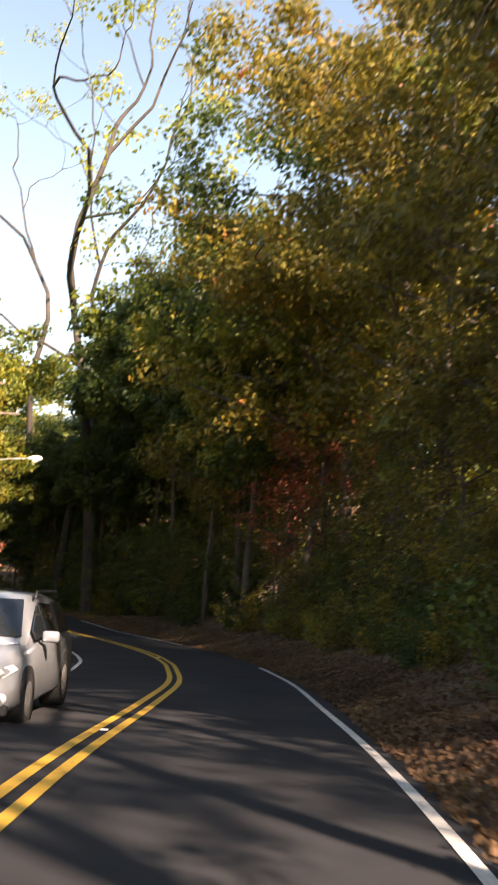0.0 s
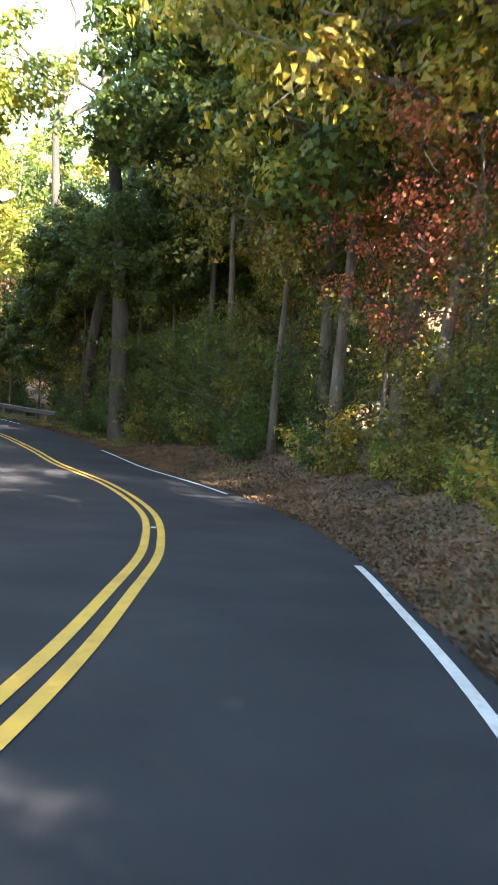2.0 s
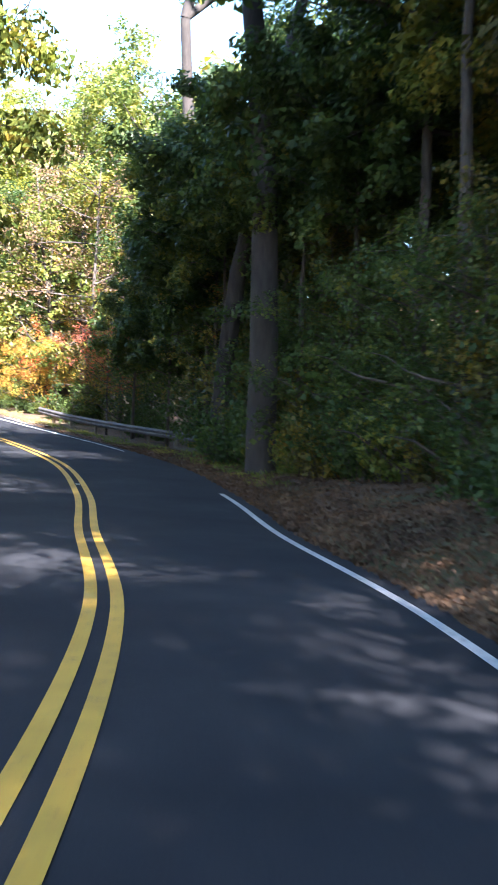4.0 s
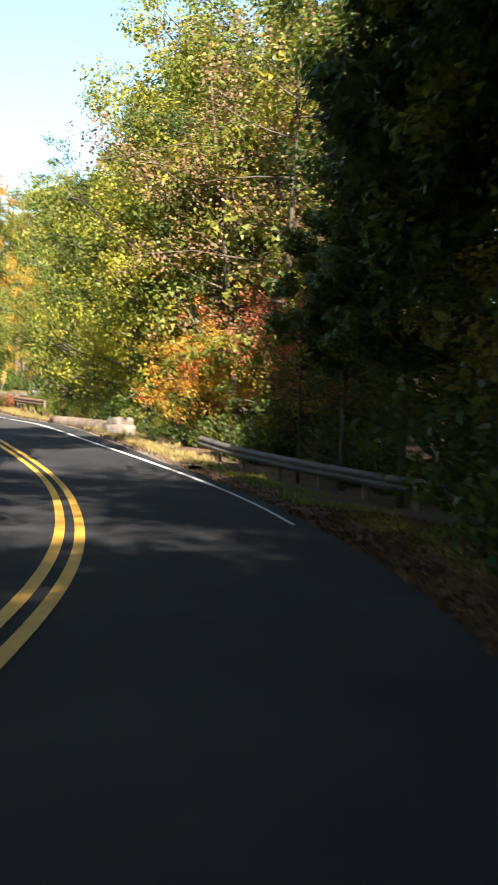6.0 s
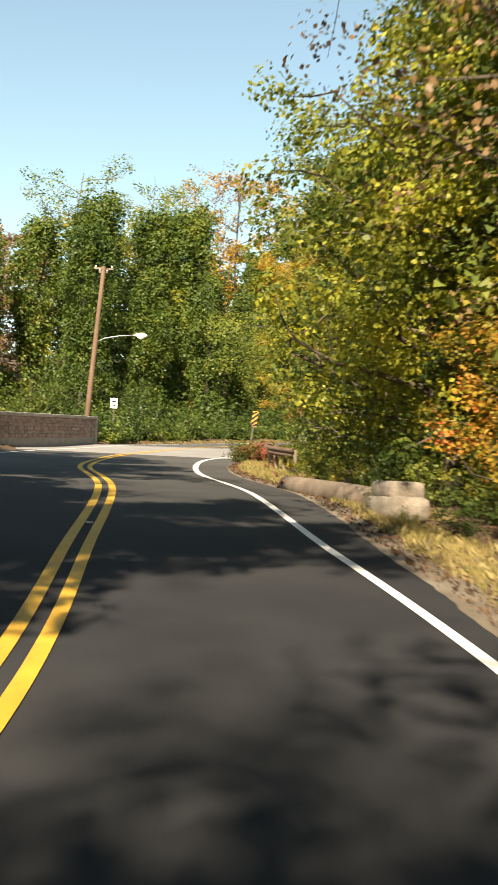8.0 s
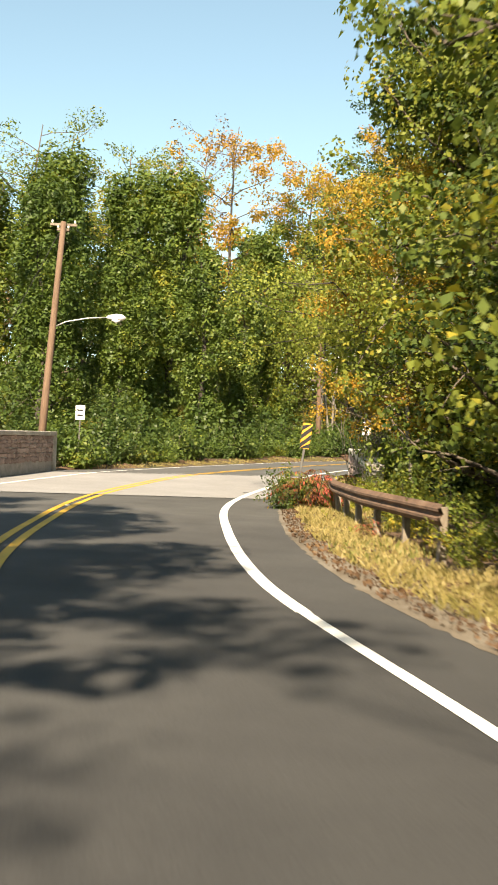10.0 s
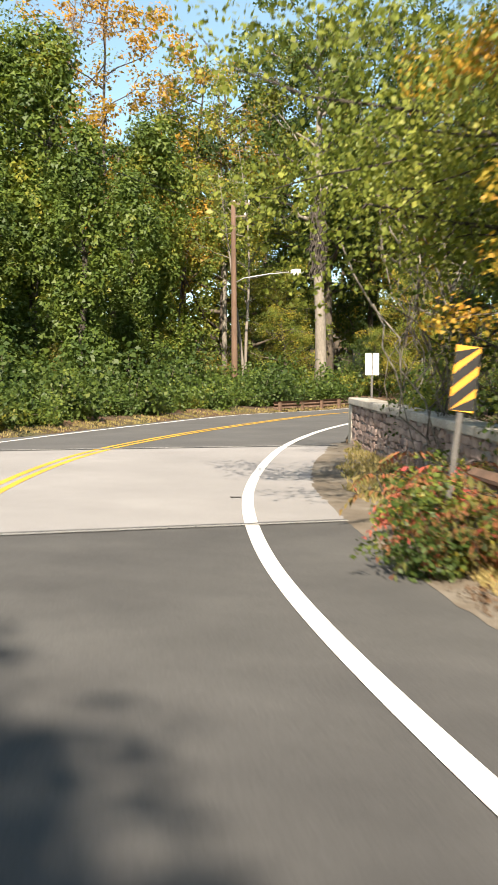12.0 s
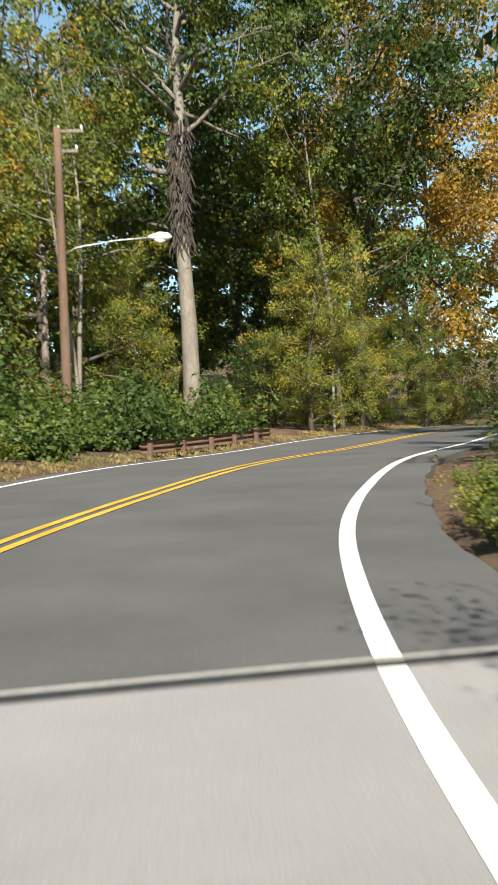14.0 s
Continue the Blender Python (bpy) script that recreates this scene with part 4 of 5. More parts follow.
for x, y, k in ((-84, 137, 0.8), (-88, 139, 1.0), (-86, 145, 0.7), (-92, 150, 1.1), (-80.5, 133, 0.45), (-86, 140, 0.55), (-88, 144.5, 0.6), (-92, 143, 0.8), (-90, 131, 0.6), (-97, 138, 0.9), (-84, 150, 0.5), (-103, 139, 1.0), (-97, 147, 0.9), (-101, 152, 1.0), (-93, 156, 0.7), (-84, 170, 0.8), (-88, 167, 0.8), (-80, 174, 0.75), (-77, 178, 0.7), (-86, 176, 0.95), (-92, 172, 0.9), (-95, 160, 0.8), (-89, 160, 0.7), (-84, 181, 1.0), (-81, 187, 1.0), (-74, 184.5, 0.7)):
    put_xy(g.choice([THICKET, THICKET2]), x, y, around(), k)
HEDGE = make_bush("vine_mound", "low mound of tangled green vines beside the road", 61, 3.2, 1.7, VINE, 2400, 0.19, "vines", 14)
HEDGE2 = make_bush("vine_mound", "low mound of green vines with a few yellow leaves", 62, 3.0, 1.5, G_DEEP, 2000, 0.17, "vines", 14)
for s in np.arange(152.5, 184, 1.7):
    put(g.choice([HEDGE, HEDGE, HEDGE2]), s, -6.1 + g.uniform(-0.3, 0.3), around(), g.uniform(0.7, 0.95))
    put(g.choice([HEDGE, HEDGE2]), s + 0.6, -9.0 + g.uniform(-0.8, 0.8), around(), g.uniform(1.0, 1.35))
for s in np.arange(186, 214, 2.4):
    put(g.choice([HEDGE, BUSH2]), s, -8.5 + g.uniform(-1, 0.5), around(), g.uniform(0.8, 1.2))
for s in np.arange(139, 151, 2.2):
    put(g.choice([HEDGE, BUSH]), s, -9.5 + g.uniform(-1, 1), around(), 1.2, -0.9)

# right side of the bridge: the vine-hung tree that reaches over the road, yellow trees, bushes
OVER = make_tree("overhanging_tree", "spreading tree hung with pale green vines over the road", 63, 7.2, 5.6, 0.66, VINE_PALE, 50000, 0.095, BARK_DARK, 0.22, limbs=30, lean=0.05, clumps=7, rise=(-0.02, 0.32))
put(OVER, 137.6, 9.5, 40, 1.0, 0.0)
put(OAK, 127.0, 10.6, 40, 0.75)
put(EDGE2, 130.6, 10.2, 300, 1.2)
put(MAPLE2, 133.8, 10.6, 210, 0.85)
put(EDGE2, 139.0, 11.0, 280, 1.05, 0.0)
put(VINE_TREE2, 139.5, 11.5, 75, 0.75, 0.0)
put(VINE_TREE2, 144.5, 11.0, 15, 0.72, -0.5)
put(EDGE2, 134.5, 12.0, 205, 1.1, 0.0)
put(OAK, 159, 14.0, 200, 0.6)
put(OAK2, 165, 10.5, 20, 0.55)
put(GIANT2, 150, 17, 80, 0.9)
put(GIANT2, 157, 19, 200, 0.95)
put(GIANT, 164, 21, 20, 1.0)
put(GIANT2, 171, 19, 120, 0.9)
put(OAK2, 172, 12, 140, 0.6)
put(GOLD_MAPLE, 134.6, 8.2, 150, 0.6, 0.0)
put(MAPLE, 129.5, 13.0, 10, 0.8)
put(EDGE, 141, 14, 10, 0.9, -1.0)
put(EDGE2, 141.5, 9.0, 130, 0.9, 0.0)
for s, d, k in ((145.8, 7.8, 0.75), (147.6, 7.7, 0.7), (149.4, 7.7, 0.75), (151.2, 7.5, 0.65), (143.6, 7.9, 0.75)):
    put(BUSH2 if s < 147 or s > 149 else BUSH, s, d, 83 * s, k)
# weeds round the fallen log and the block
for s, d, k, kind in ((112.5, 4.35, 0.17, BUSH4), (110.8, 4.2, 0.12, BUSH2), (106.6, 4.75, 0.2, BUSH), (105.2, 4.9, 0.22, BUSH2), (104.2, 5.5, 0.3, BUSH), (108.6, 4.5, 0.13, BUSH2)):
    put(kind, s, d, 61 * s, k)
for s, d in ((178, 12), (186, 14), (176, 20), (166, 20), (160, 24), (150, 24), (140, 22), (134, 18), (195, 16), (190, 26), (178, 30)):
    put(g.choice([FAR_TREE, FAR_TREE2]), s, d, around(), g.uniform(0.8, 1.1))
for s, d, k in ((155.4, 6.0, 0.45), (156.3, 5.7, 0.5), (157.2, 5.5, 0.5), (158.2, 5.5, 0.5), (159, 6.3, 0.6), (157.5, 7.0, 0.8), (160, 6.6, 0.8), (163, 6.4, 0.7), (167, 6.2, 0.7), (172, 6.3, 0.8), (178, 6.5, 0.9), (185, 6.4, 0.9)):
    put(g.choice([BUSH, BUSH2]), s, d, around(), k)
for s, d, k in ((131, 7.2, 0.6), (132.4, 6.8, 0.6), (133.6, 6.6, 0.65), (134.8, 6.9, 0.7), (136.0, 6.7, 0.5), (137.5, 7.4, 0.6), (126.5, 5.6, 0.3), (128.4, 5.55, 0.34), (130.2, 5.6, 0.3), (131.6, 5.7, 0.36), (133.0, 5.8, 0.36), (134.0, 5.55, 0.36), (135.0, 5.9, 0.45), (135.8, 7.2, 0.85), (133.6, 7.4, 0.75), (137.2, 7.2, 0.8), (138.3, 6.9, 0.75), (139.6, 7.2, 0.5), (141.2, 7.3, 0.45), (139, 8.4, 0.8), (142, 8.6, 1.0), (146, 8.0, 1.0), (150, 7.6, 0.9), (153, 7.4, 0.8)):
    put(g.choice([BUSH2, BUSH4]), s, d, around(), k, -0.5 if s > 138 else 0)
for s, d, k in ((156.2, 5.4, 0.34), (157.3, 5.2, 0.42), (158.3, 5.15, 0.45), (159.4, 5.1, 0.45), (160.6, 5.2, 0.5), (158.0, 5.9, 0.6)):
    put(BUSH2 if k > 0.44 else BUSH4, s, d, 97 * s, k)


def bare_vines(s, d, top, label, seed, count):
    """Leafless woody vines that hang and loop from the branches to the ground."""
    q = np.random.default_rng(seed)
    p = drop(s, d)
    root = thing("bare_vine", label, "vines", pose(p.x, p.y, p.z))
    for k in range(count):
        a, b = q.normal(size=2) * 0.75, q.normal(size=2) * 0.5
        z0 = top * q.uniform(0.6, 1.0)
        end = max(-0.1, z0 - top * q.uniform(0.3, 1.1))
        pts = []
        for i in range(9):
            f = i / 8
            pts.append((a[0] + (b[0] - a[0]) * f + 0.25 * math.sin(f * q.uniform(3, 8) + k), a[1] + (b[1] - a[1]) * f + 0.25 * math.cos(f * q.uniform(3, 8) + k), z0 + (end - z0) * f))
        r = q.uniform(0.008, 0.028)
        part("vine_stem", mesh_of("vine_stem", *tube(pts, [r * (1 - 0.05 * i) for i in range(9)], 5, False), BARK_PALE if k % 3 else BARK, True), root)
    return root


bare_vines(143.7, 7.7, 4.6, "tangle of leafless grey vines hanging to the ground", 81, 34)
bare_vines(147.5, 7.3, 5.6, "few leafless vines hanging behind the parapet", 82, 12)
put_xy(BUSH2, -53.3, 117.0, 40, 0.75)
put_xy(BUSH, -53.05, 116.6, 90, 0.45)
put_xy(BUSH4, -52.7, 117.2, 140, 0.5)
SUMAC_LEAF = leaf_material("sumac_leaves", [(0.05, (0.07, 0.11, 0.03)), (0.35, (0.16, 0.14, 0.045)), (0.5, (0.34, 0.12, 0.06)), (0.7, (0.48, 0.085, 0.08)), (0.95, (0.6, 0.2, 0.19))])


def make_sumac(seed, stems):
    """Thin leaning stems, each with arching fronds of paired drooping leaflets."""
    q = np.random.default_rng(seed)
    root = thing("sumac", "low sumac with drooping red and pink fronds beside the guardrail", "shrub")
    for i in range(stems):
        v, f = [], []
        a = i * 2.4 + q.random()
        stem, _ = wander(q, (0.1 * math.cos(a), 0.1 * math.sin(a), -0.1), (0.4 * math.cos(a), 0.4 * math.sin(a), 1), q.uniform(0.5, 1.05), 4, 0.12)
        wood = [tube(stem, [0.013, 0.012, 0.01, 0.008, 0.006], 5, False)]
        for j in range(6):
            b = a + j * 2.1 + q.random()
            ln = q.uniform(0.3, 0.5)
            p0 = np.array(stem[4 - j % 2])
            out = np.array([math.cos(b), math.sin(b), 0.0])
            side = np.array([-math.sin(b), math.cos(b), 0.0])
            spine = [p0 + out * ln * u + np.array([0, 0, ln * (0.55 * u - 0.95 * u * u)]) for u in np.linspace(0, 1, 9)]
            wood.append(tube([spine[0], spine[3], spine[6], spine[8]], [0.005, 0.004, 0.003, 0.002], 4, False))
            for k in range(1, 9):
                size = 0.13 * (1.0 - 0.09 * abs(k - 4)) * q.uniform(0.8, 1.15)
                for sgn in (-1, 1):
                    d = side * sgn * 0.75 + out * 0.35 + np.array([0, 0, -0.55 + 0.2 * q.normal()])
                    d /= np.linalg.norm(d)
                    w = out * size * 0.17
                    n0 = len(v)
                    v += [spine[k], spine[k] + d * size * 0.5 + w, spine[k] + d * size + np.array([0, 0, -0.02]), spine[k] + d * size * 0.5 - w]
                    f.append((n0, n0 + 1, n0 + 2, n0 + 3))
        twig = part("stem", mesh_of("stem", *join(wood), BARK_DARK, True), root)
        part("foliage", mesh_of("foliage", [tuple(p) for p in v], f, SUMAC_LEAF), twig)
    return root


SUMAC, SUMAC2 = make_sumac(64, 7), make_sumac(65, 5)
for s, d, k in ((133.6, 5.35, 0.8), (134.0, 5.45, 1.4), (135.0, 5.5, 0.65), (136.2, 5.6, 0.75), (137.2, 5.8, 0.85), (138.4, 6.2, 0.95), (135.8, 6.2, 0.95), (125.5, 5.7, 0.5)):
    put(SUMAC if s % 1 < 0.5 else SUMAC2, s, d, around(), k)

# ---- materials for built things ----
WOOD_POLE = surface("creosoted_pole_wood", 1.4, [(0.3, (0.1, 0.06, 0.04)), (0.7, (0.19, 0.12, 0.08))], 0.9, fine=18, bumpy=0.6, depth=0.02, stretch=(1, 1, 0.12))
GALV = surface("galvanised_steel", 5, [(0.3, (0.42, 0.43, 0.43)), (0.7, (0.56, 0.56, 0.55))], 0.45, 0.7)
RAIL_STEEL = surface("weathered_rail_steel", 3, [(0.3, (0.06, 0.055, 0.052)), (0.6, (0.12, 0.115, 0.108)), (0.8, (0.1, 0.07, 0.05))], 0.72, 0.3)
RUST_STEEL = surface("rusted_rail", 3, [(0.3, (0.09, 0.055, 0.038)), (0.6, (0.17, 0.1, 0.065)), (0.8, (0.26, 0.2, 0.15))], 0.85, 0.1)
TIMBER = surface("grey_timber", 2, [(0.3, (0.12, 0.095, 0.07)), (0.7, (0.25, 0.21, 0.165))], 0.92, fine=25, stretch=(1, 1, 0.2))
LAMP_WHITE = surface("lamp_housing", 6, [(0.3, (0.66, 0.66, 0.64)), (0.7, (0.76, 0.76, 0.74))], 0.4)
SIGN_WHITE = surface("sign_sheet", 5, [(0.3, (0.66, 0.67, 0.66)), (0.7, (0.78, 0.78, 0.77))], 0.45)
SIGN_YELLOW = surface("sign_yellow", 8, [(0.3, (0.56, 0.24, 0.008)), (0.7, (0.64, 0.29, 0.01))], 0.5)
SIGN_BLACK = surface("sign_black", 8, [(0.3, (0.006, 0.006, 0.006)), (0.7, (0.014, 0.014, 0.014))], 0.75)
OLD_CONCRETE = surface("weathered_concrete", 1.5, [(0.3, (0.28, 0.25, 0.21)), (0.55, (0.4, 0.37, 0.32)), (0.75, (0.5, 0.47, 0.42))], 0.92, fine=22, bumpy=0.6, depth=0.02)
MORTAR = surface("mortar", 4, [(0.3, (0.24, 0.22, 0.2)), (0.7, (0.36, 0.33, 0.3))], 0.95)
LOG_WOOD = surface("bleached_log_wood", 1.2, [(0.3, (0.12, 0.09, 0.066)), (0.7, (0.25, 0.195, 0.145))], 0.9, fine=16, bumpy=0.6, depth=0.02, stretch=(1, 1, 0.2))
ROT = surface("rotten_red_wood", 5, [(0.3, (0.07, 0.025, 0.015)), (0.7, (0.2, 0.075, 0.04))], 0.95, bumpy=0.9, depth=0.03)


def stone_material():
    m, nt, b = material("field_stone", 0.9)
    obj = nt.nodes.new("ShaderNodeObjectInfo")
    rp = nt.nodes.new("ShaderNodeValToRGB")
    e = rp.color_ramp.elements
    e[0].color, e[1].color = (0.22, 0.15, 0.125, 1), (0.42, 0.31, 0.265, 1)
    nt.links.new(obj.outputs["Random"], rp.inputs[0])
    gr, nz = noise_ramp(nt, 20, [(0.3, (0.55, 0.55, 0.55)), (0.7, (1.2, 1.2, 1.2))], detail=8)
    nt.links.new(mix(nt, rp.outputs[0], gr.outputs[0], 0.8, "MULTIPLY"), b.inputs["Base Color"])
    bump(nt, b, nz.outputs[0], 0.7, 0.02)
    return m


STONE = stone_material()

# ---- utility poles with street lamps ----


def utility_pole(x, y, top_z, lean, lamp_z, arm, arm_dir, bars, label):
    gz = float(ground_z([(x, y)])[0])
    root = thing("utility_pole", label, "utility pole", pose(x, y, gz), "utility poles")
    h = top_z - gz
    lx, ly = lean
    pts = [(lx * f * h, ly * f * h, f * h - (0.6 if f == 0 else 0)) for f in (0, 0.25, 0.5, 0.75, 1)]
    part("pole", mesh_of("pole", *tube(pts, [0.17, 0.16, 0.145, 0.13, 0.115], 12), WOOD_POLE, True), root, "brown wooden pole")
    turn = math.degrees(math.atan2(arm_dir[1], arm_dir[0]))
    for up, ln, off in bars:
        f = (h - up) / h
        bm = bmesh.new()
        box(bm, (ln, 0.09, 0.11), pose(off, 0.12, 0), 0.01)
        part("crossarm", bm_mesh("crossarm", bm, TIMBER), root).matrix_basis = pose(lx * f * h, ly * f * h, h - up, 0, 0, turn)
        for k in (-0.42, 0.42):
            v = tube([(0, 0, 0), (0, 0, 0.05), (0, 0, 0.11), (0, 0, 0.15)], [0.02, 0.05, 0.045, 0.02], 8)
            part("insulator", mesh_of("insulator", *v, LAMP_WHITE, True), root).matrix_basis = pose(lx * f * h, ly * f * h, h - up, 0, 0, turn) @ pose(off + k * ln, 0.12, 0.05)
    f = (lamp_z - gz) / h
    place = pose(lx * f * h, ly * f * h, lamp_z - gz, 0, 0, turn)
    lamp = part("lamp_arm", mesh_of("lamp_arm", *tube([(0.05, 0, -0.45), (0.5, 0, -0.22), (arm * 0.6, 0, -0.03), (arm, 0, 0.05)], [0.03, 0.03, 0.028, 0.025], 8), GALV, True), root, "pale metal lamp arm")
    lamp.matrix_basis = place
    v = tube([(arm - 0.1, 0, 0.05), (arm + 0.05, 0, 0.06), (arm + 0.3, 0, 0.07), (arm + 0.55, 0, 0.06), (arm + 0.68, 0, 0.045)], [0.05, 0.1, 0.15, 0.13, 0.03], 12)
    part("lamp_head", mesh_of("lamp_head", *v, LAMP_WHITE, True), lamp, "white street lamp head")
    v = tube([(arm + 0.12, 0, -0.02), (arm + 0.3, 0, -0.08), (arm + 0.5, 0, -0.02)], [0.06, 0.11, 0.05], 10)
    part("lens", mesh_of("lens", *v, LAMP_WHITE, True), lamp)
    return root


utility_pole(-14.5, 58.4, 11.0, (0.026, 0.0), 6.95, 2.6, (1, 0.06), ((0.12, 1.0, 0.45), (0.95, 0.7, 0.3), (1.7, 1.9, 0.9)), "sunlit wooden utility pole with crossarms and a street lamp")
utility_pole(-72.5, 123.7, 12.8, (0.034, 0.036), 8.9, 2.25, (0.7, 0.71), ((0.1, 1.1, 0.0), (0.3, 0.5, 0.0)), "leaning wooden utility pole with a street lamp behind the parapet")
utility_pole(-82.7, 154.0, 15.2, (-0.012, -0.01), 11.5, 2.9, (0.9, 0.44), ((0.1, 0.9, 0.4), (0.75, 0.7, 0.3)), "brown utility pole with a street lamp among vines")
utility_pole(-75.6, 183.5, 16.0, (0, 0), 13.6, 1.6, (0.9, 0.44), ((0.3, 0.9, 0.3),), "dark utility pole before golden trees")


def wire(a, b, sag):
    pts = [a.lerp(b, k / 12) - Vector((0, 0, sag * 4 * (k / 12) * (1 - k / 12))) for k in range(13)]
    ob = new("overhead_wire", mesh_of("overhead_wire", *tube(pts, [0.012] * 13, 4, False), SIGN_BLACK))
    tagged(ob, "thin black overhead wire between poles", "wire", "overhead wires")


wire(Vector((-72.2, 124.0, 12.5)), Vector((-75.2, 121.0, 3.6)), 0.02)
wire(Vector((-72.2, 124.0, 12.7)), Vector((-82.9, 153.8, 15.1)), 0.8)
wire(Vector((-82.6, 154.4, 14.4)), Vector((-75.4, 183.7, 15.6)), 0.9)

# ---- guardrails ----


def guardrail(stations, label, mat, post_mat, height=0.68, gap=2.0):
    """A corrugated beam on posts; stations are (s, d)."""
    ss = np.array([q[0] for q in stations], float)
    dd = np.array([q[1] for q in stations], float)
    root = thing("guardrail", label, "guardrail", pose(*drop(ss[0], dd[0])), "guardrails")
    inv = root.matrix_basis.inverted()
    prof = [(0.0, -0.16), (0.03, -0.13), (0.075, -0.09), (0.075, -0.05), (0.02, -0.015), (0.02, 0.015), (0.075, 0.05), (0.075, 0.09), (0.03, 0.13), (0.0, 0.16)]
    verts, faces = [], []
    n = max(2, int((ss[-1] - ss[0]) / 0.5))
    for i in range(n + 1):
        s = ss[0] + (ss[-1] - ss[0]) * i / n
        d = np.interp(s, ss, dd)
        zz = float(np.interp(s, RUN, MID[:, 2])) + height
        for o, up in prof:
            for thick in (0.0, 0.012):
                p = at(s, d - o + thick)
                verts.append(inv @ Vector((p.x, p.y, zz - 0.16 + up)))
        m = len(prof) * 2
        if i:
            a = (i - 1) * m
            for k in range(len(prof) - 1):
                for w in (0, 1):
                    q = (a + 2 * k + w, a + 2 * k + 2 + w, a + m + 2 * k + 2 + w, a + m + 2 * k + w)
                    faces.append(q if w else q[::-1])
            for k in (0, len(prof) - 1):
                faces.append((a + 2 * k, a + 2 * k + 1, a + m + 2 * k + 1, a + m + 2 * k))
    part("beam", mesh_of("beam", verts, faces, mat), root, "corrugated steel beam")
    bm = bmesh.new()
    box(bm, (0.12, 0.15, height + 0.35), pose(0, 0, (height - 0.45) / 2), 0.012)
    me = bm_mesh("post", bm, post_mat)
    for s in np.arange(ss[0] + 0.3, ss[-1], gap):
        p = drop(s, np.interp(s, ss, dd) + 0.1)
        part("post", me, root).matrix_basis = inv @ pose(p.x, p.y, float(np.interp(s, RUN, MID[:, 2])), 0, 0, heading(s))
    return root


guardrail([(86.5, 7.7), (89, 7.1), (92.4, 6.6), (97, 6.0), (100.5, 6.1)], "weathered grey steel guardrail in deep shade", RAIL_STEEL, TIMBER, 0.5)
guardrail([(122, 6.2), (127, 5.9), (132, 6.0), (136.8, 6.3)], "rusty overgrown guardrail on timber posts", RUST_STEEL, TIMBER, 0.8)
guardrail([(175, -4.9), (179, -4.8), (185, -4.9)], "low weathered guardrail half hidden in vines", RUST_STEEL, RUST_STEEL, 0.48)

# ---- stone parapets of the bridge ----


def parapet(s0, d0, s1, d1, height, label, stones, lift=0.0):
    """A mortared rubble wall with a concrete cap and end piers; the stones of the road face are single pieces."""
    a, b = at(s0, d0), at(s1, d1)
    ln = math.hypot(b.x - a.x, b.y - a.y)
    turn = math.degrees(math.atan2(b.y - a.y, b.x - a.x))
    slope = math.degrees(math.atan2(b.z - a.z, ln))
    root = thing("parapet_wall", label, "stone wall", pose(a.x, a.y, a.z + lift, 0, -slope, turn), "bridge parapets")
    bm = bmesh.new()
    box(bm, (ln, 0.36, height + 0.8), pose(ln / 2, 0, (height - 0.8) / 2), 0.015)
    part("core", bm_mesh("core", bm, MORTAR), root, "grey mortar core")
    n = max(1, round(ln / 1.9))
    for i in range(n):
        bm = bmesh.new()
        box(bm, (ln / n - 0.012, 0.56, 0.16), pose(ln * (i + 0.5) / n, 0, height + 0.08), 0.025, 2)
        part("cap_stone", bm_mesh("cap_stone", bm, OLD_CONCRETE), root, "pale concrete coping")
    for x in (0.12, ln - 0.12):
        bm = bmesh.new()
        box(bm, (0.42, 0.5, height + 0.9), pose(x, 0, (height - 0.9) / 2 - 0.01), 0.03, 2)
        part("end_pier", bm_mesh("end_pier", bm, OLD_CONCRETE), root, "smooth concrete end pier")
    if stones:
        q = random.Random(9)
        shapes = []
        for k in range(8):
            bm = bmesh.new()
            r = bmesh.ops.create_cube(bm, size=1.0)
            for v in bm.verts:
                v.co.x *= 0.92 + q.uniform(-0.09, 0.09)
                v.co.z *= 0.92 + q.uniform(-0.12, 0.12)
                v.co.y *= 1.0 + q.uniform(-0.15, 0.15)
            bmesh.ops.bevel(bm, geom=list(bm.edges), offset=0.13, segments=1, affect="EDGES")
            shapes.append(bm_mesh("stone", bm, STONE))
        z = -0.1
        side = stones
        while z < height - 0.06:
            hh = min(q.uniform(0.13, 0.21), height - z)
            x = 0.36 + q.uniform(0, 0.1)
            while x < ln - 0.4:
                w = q.uniform(0.12, 0.34)
                st = part("stone", shapes[q.randrange(8)], root)
                st.matrix_basis = pose(x + w / 2, side * 0.18, z + hh / 2 + q.uniform(-0.03, 0.03), 0, q.uniform(-13, 13), 0) @ Matrix.Diagonal((w * 1.02, 0.07 + q.uniform(0, 0.05), hh * q.uniform(0.8, 1.15), 1))
                x += w
            z += hh
    return root


parapet(138.5, 7.6, 154.2, 5.6, 0.95, "rubble stone bridge parapet with a pale concrete coping", 1)
parapet(135.5, -5.9, 149.7, -5.7, 0.9, "stone bridge parapet in shade with a pale coping", -1, 0.5)

# ---- signs and posts ----


def post_sign(x, y, turn, tilt, post_h, label, category="road sign"):
    gz = float(ground_z([(x, y)])[0])
    root = thing("road_sign", label, category, pose(x, y, gz, 0, tilt, turn))
    bm = bmesh.new()
    box(bm, (0.06, 0.04, post_h + 0.4), pose(0, 0, (post_h - 0.4) / 2), 0.006)
    part("post", bm_mesh("post", bm, RAIL_STEEL), root, "dull weathered steel post")
    return root


def plate(bm, w, h, m):
    box(bm, (w, 0.006, h), m, 0.0)


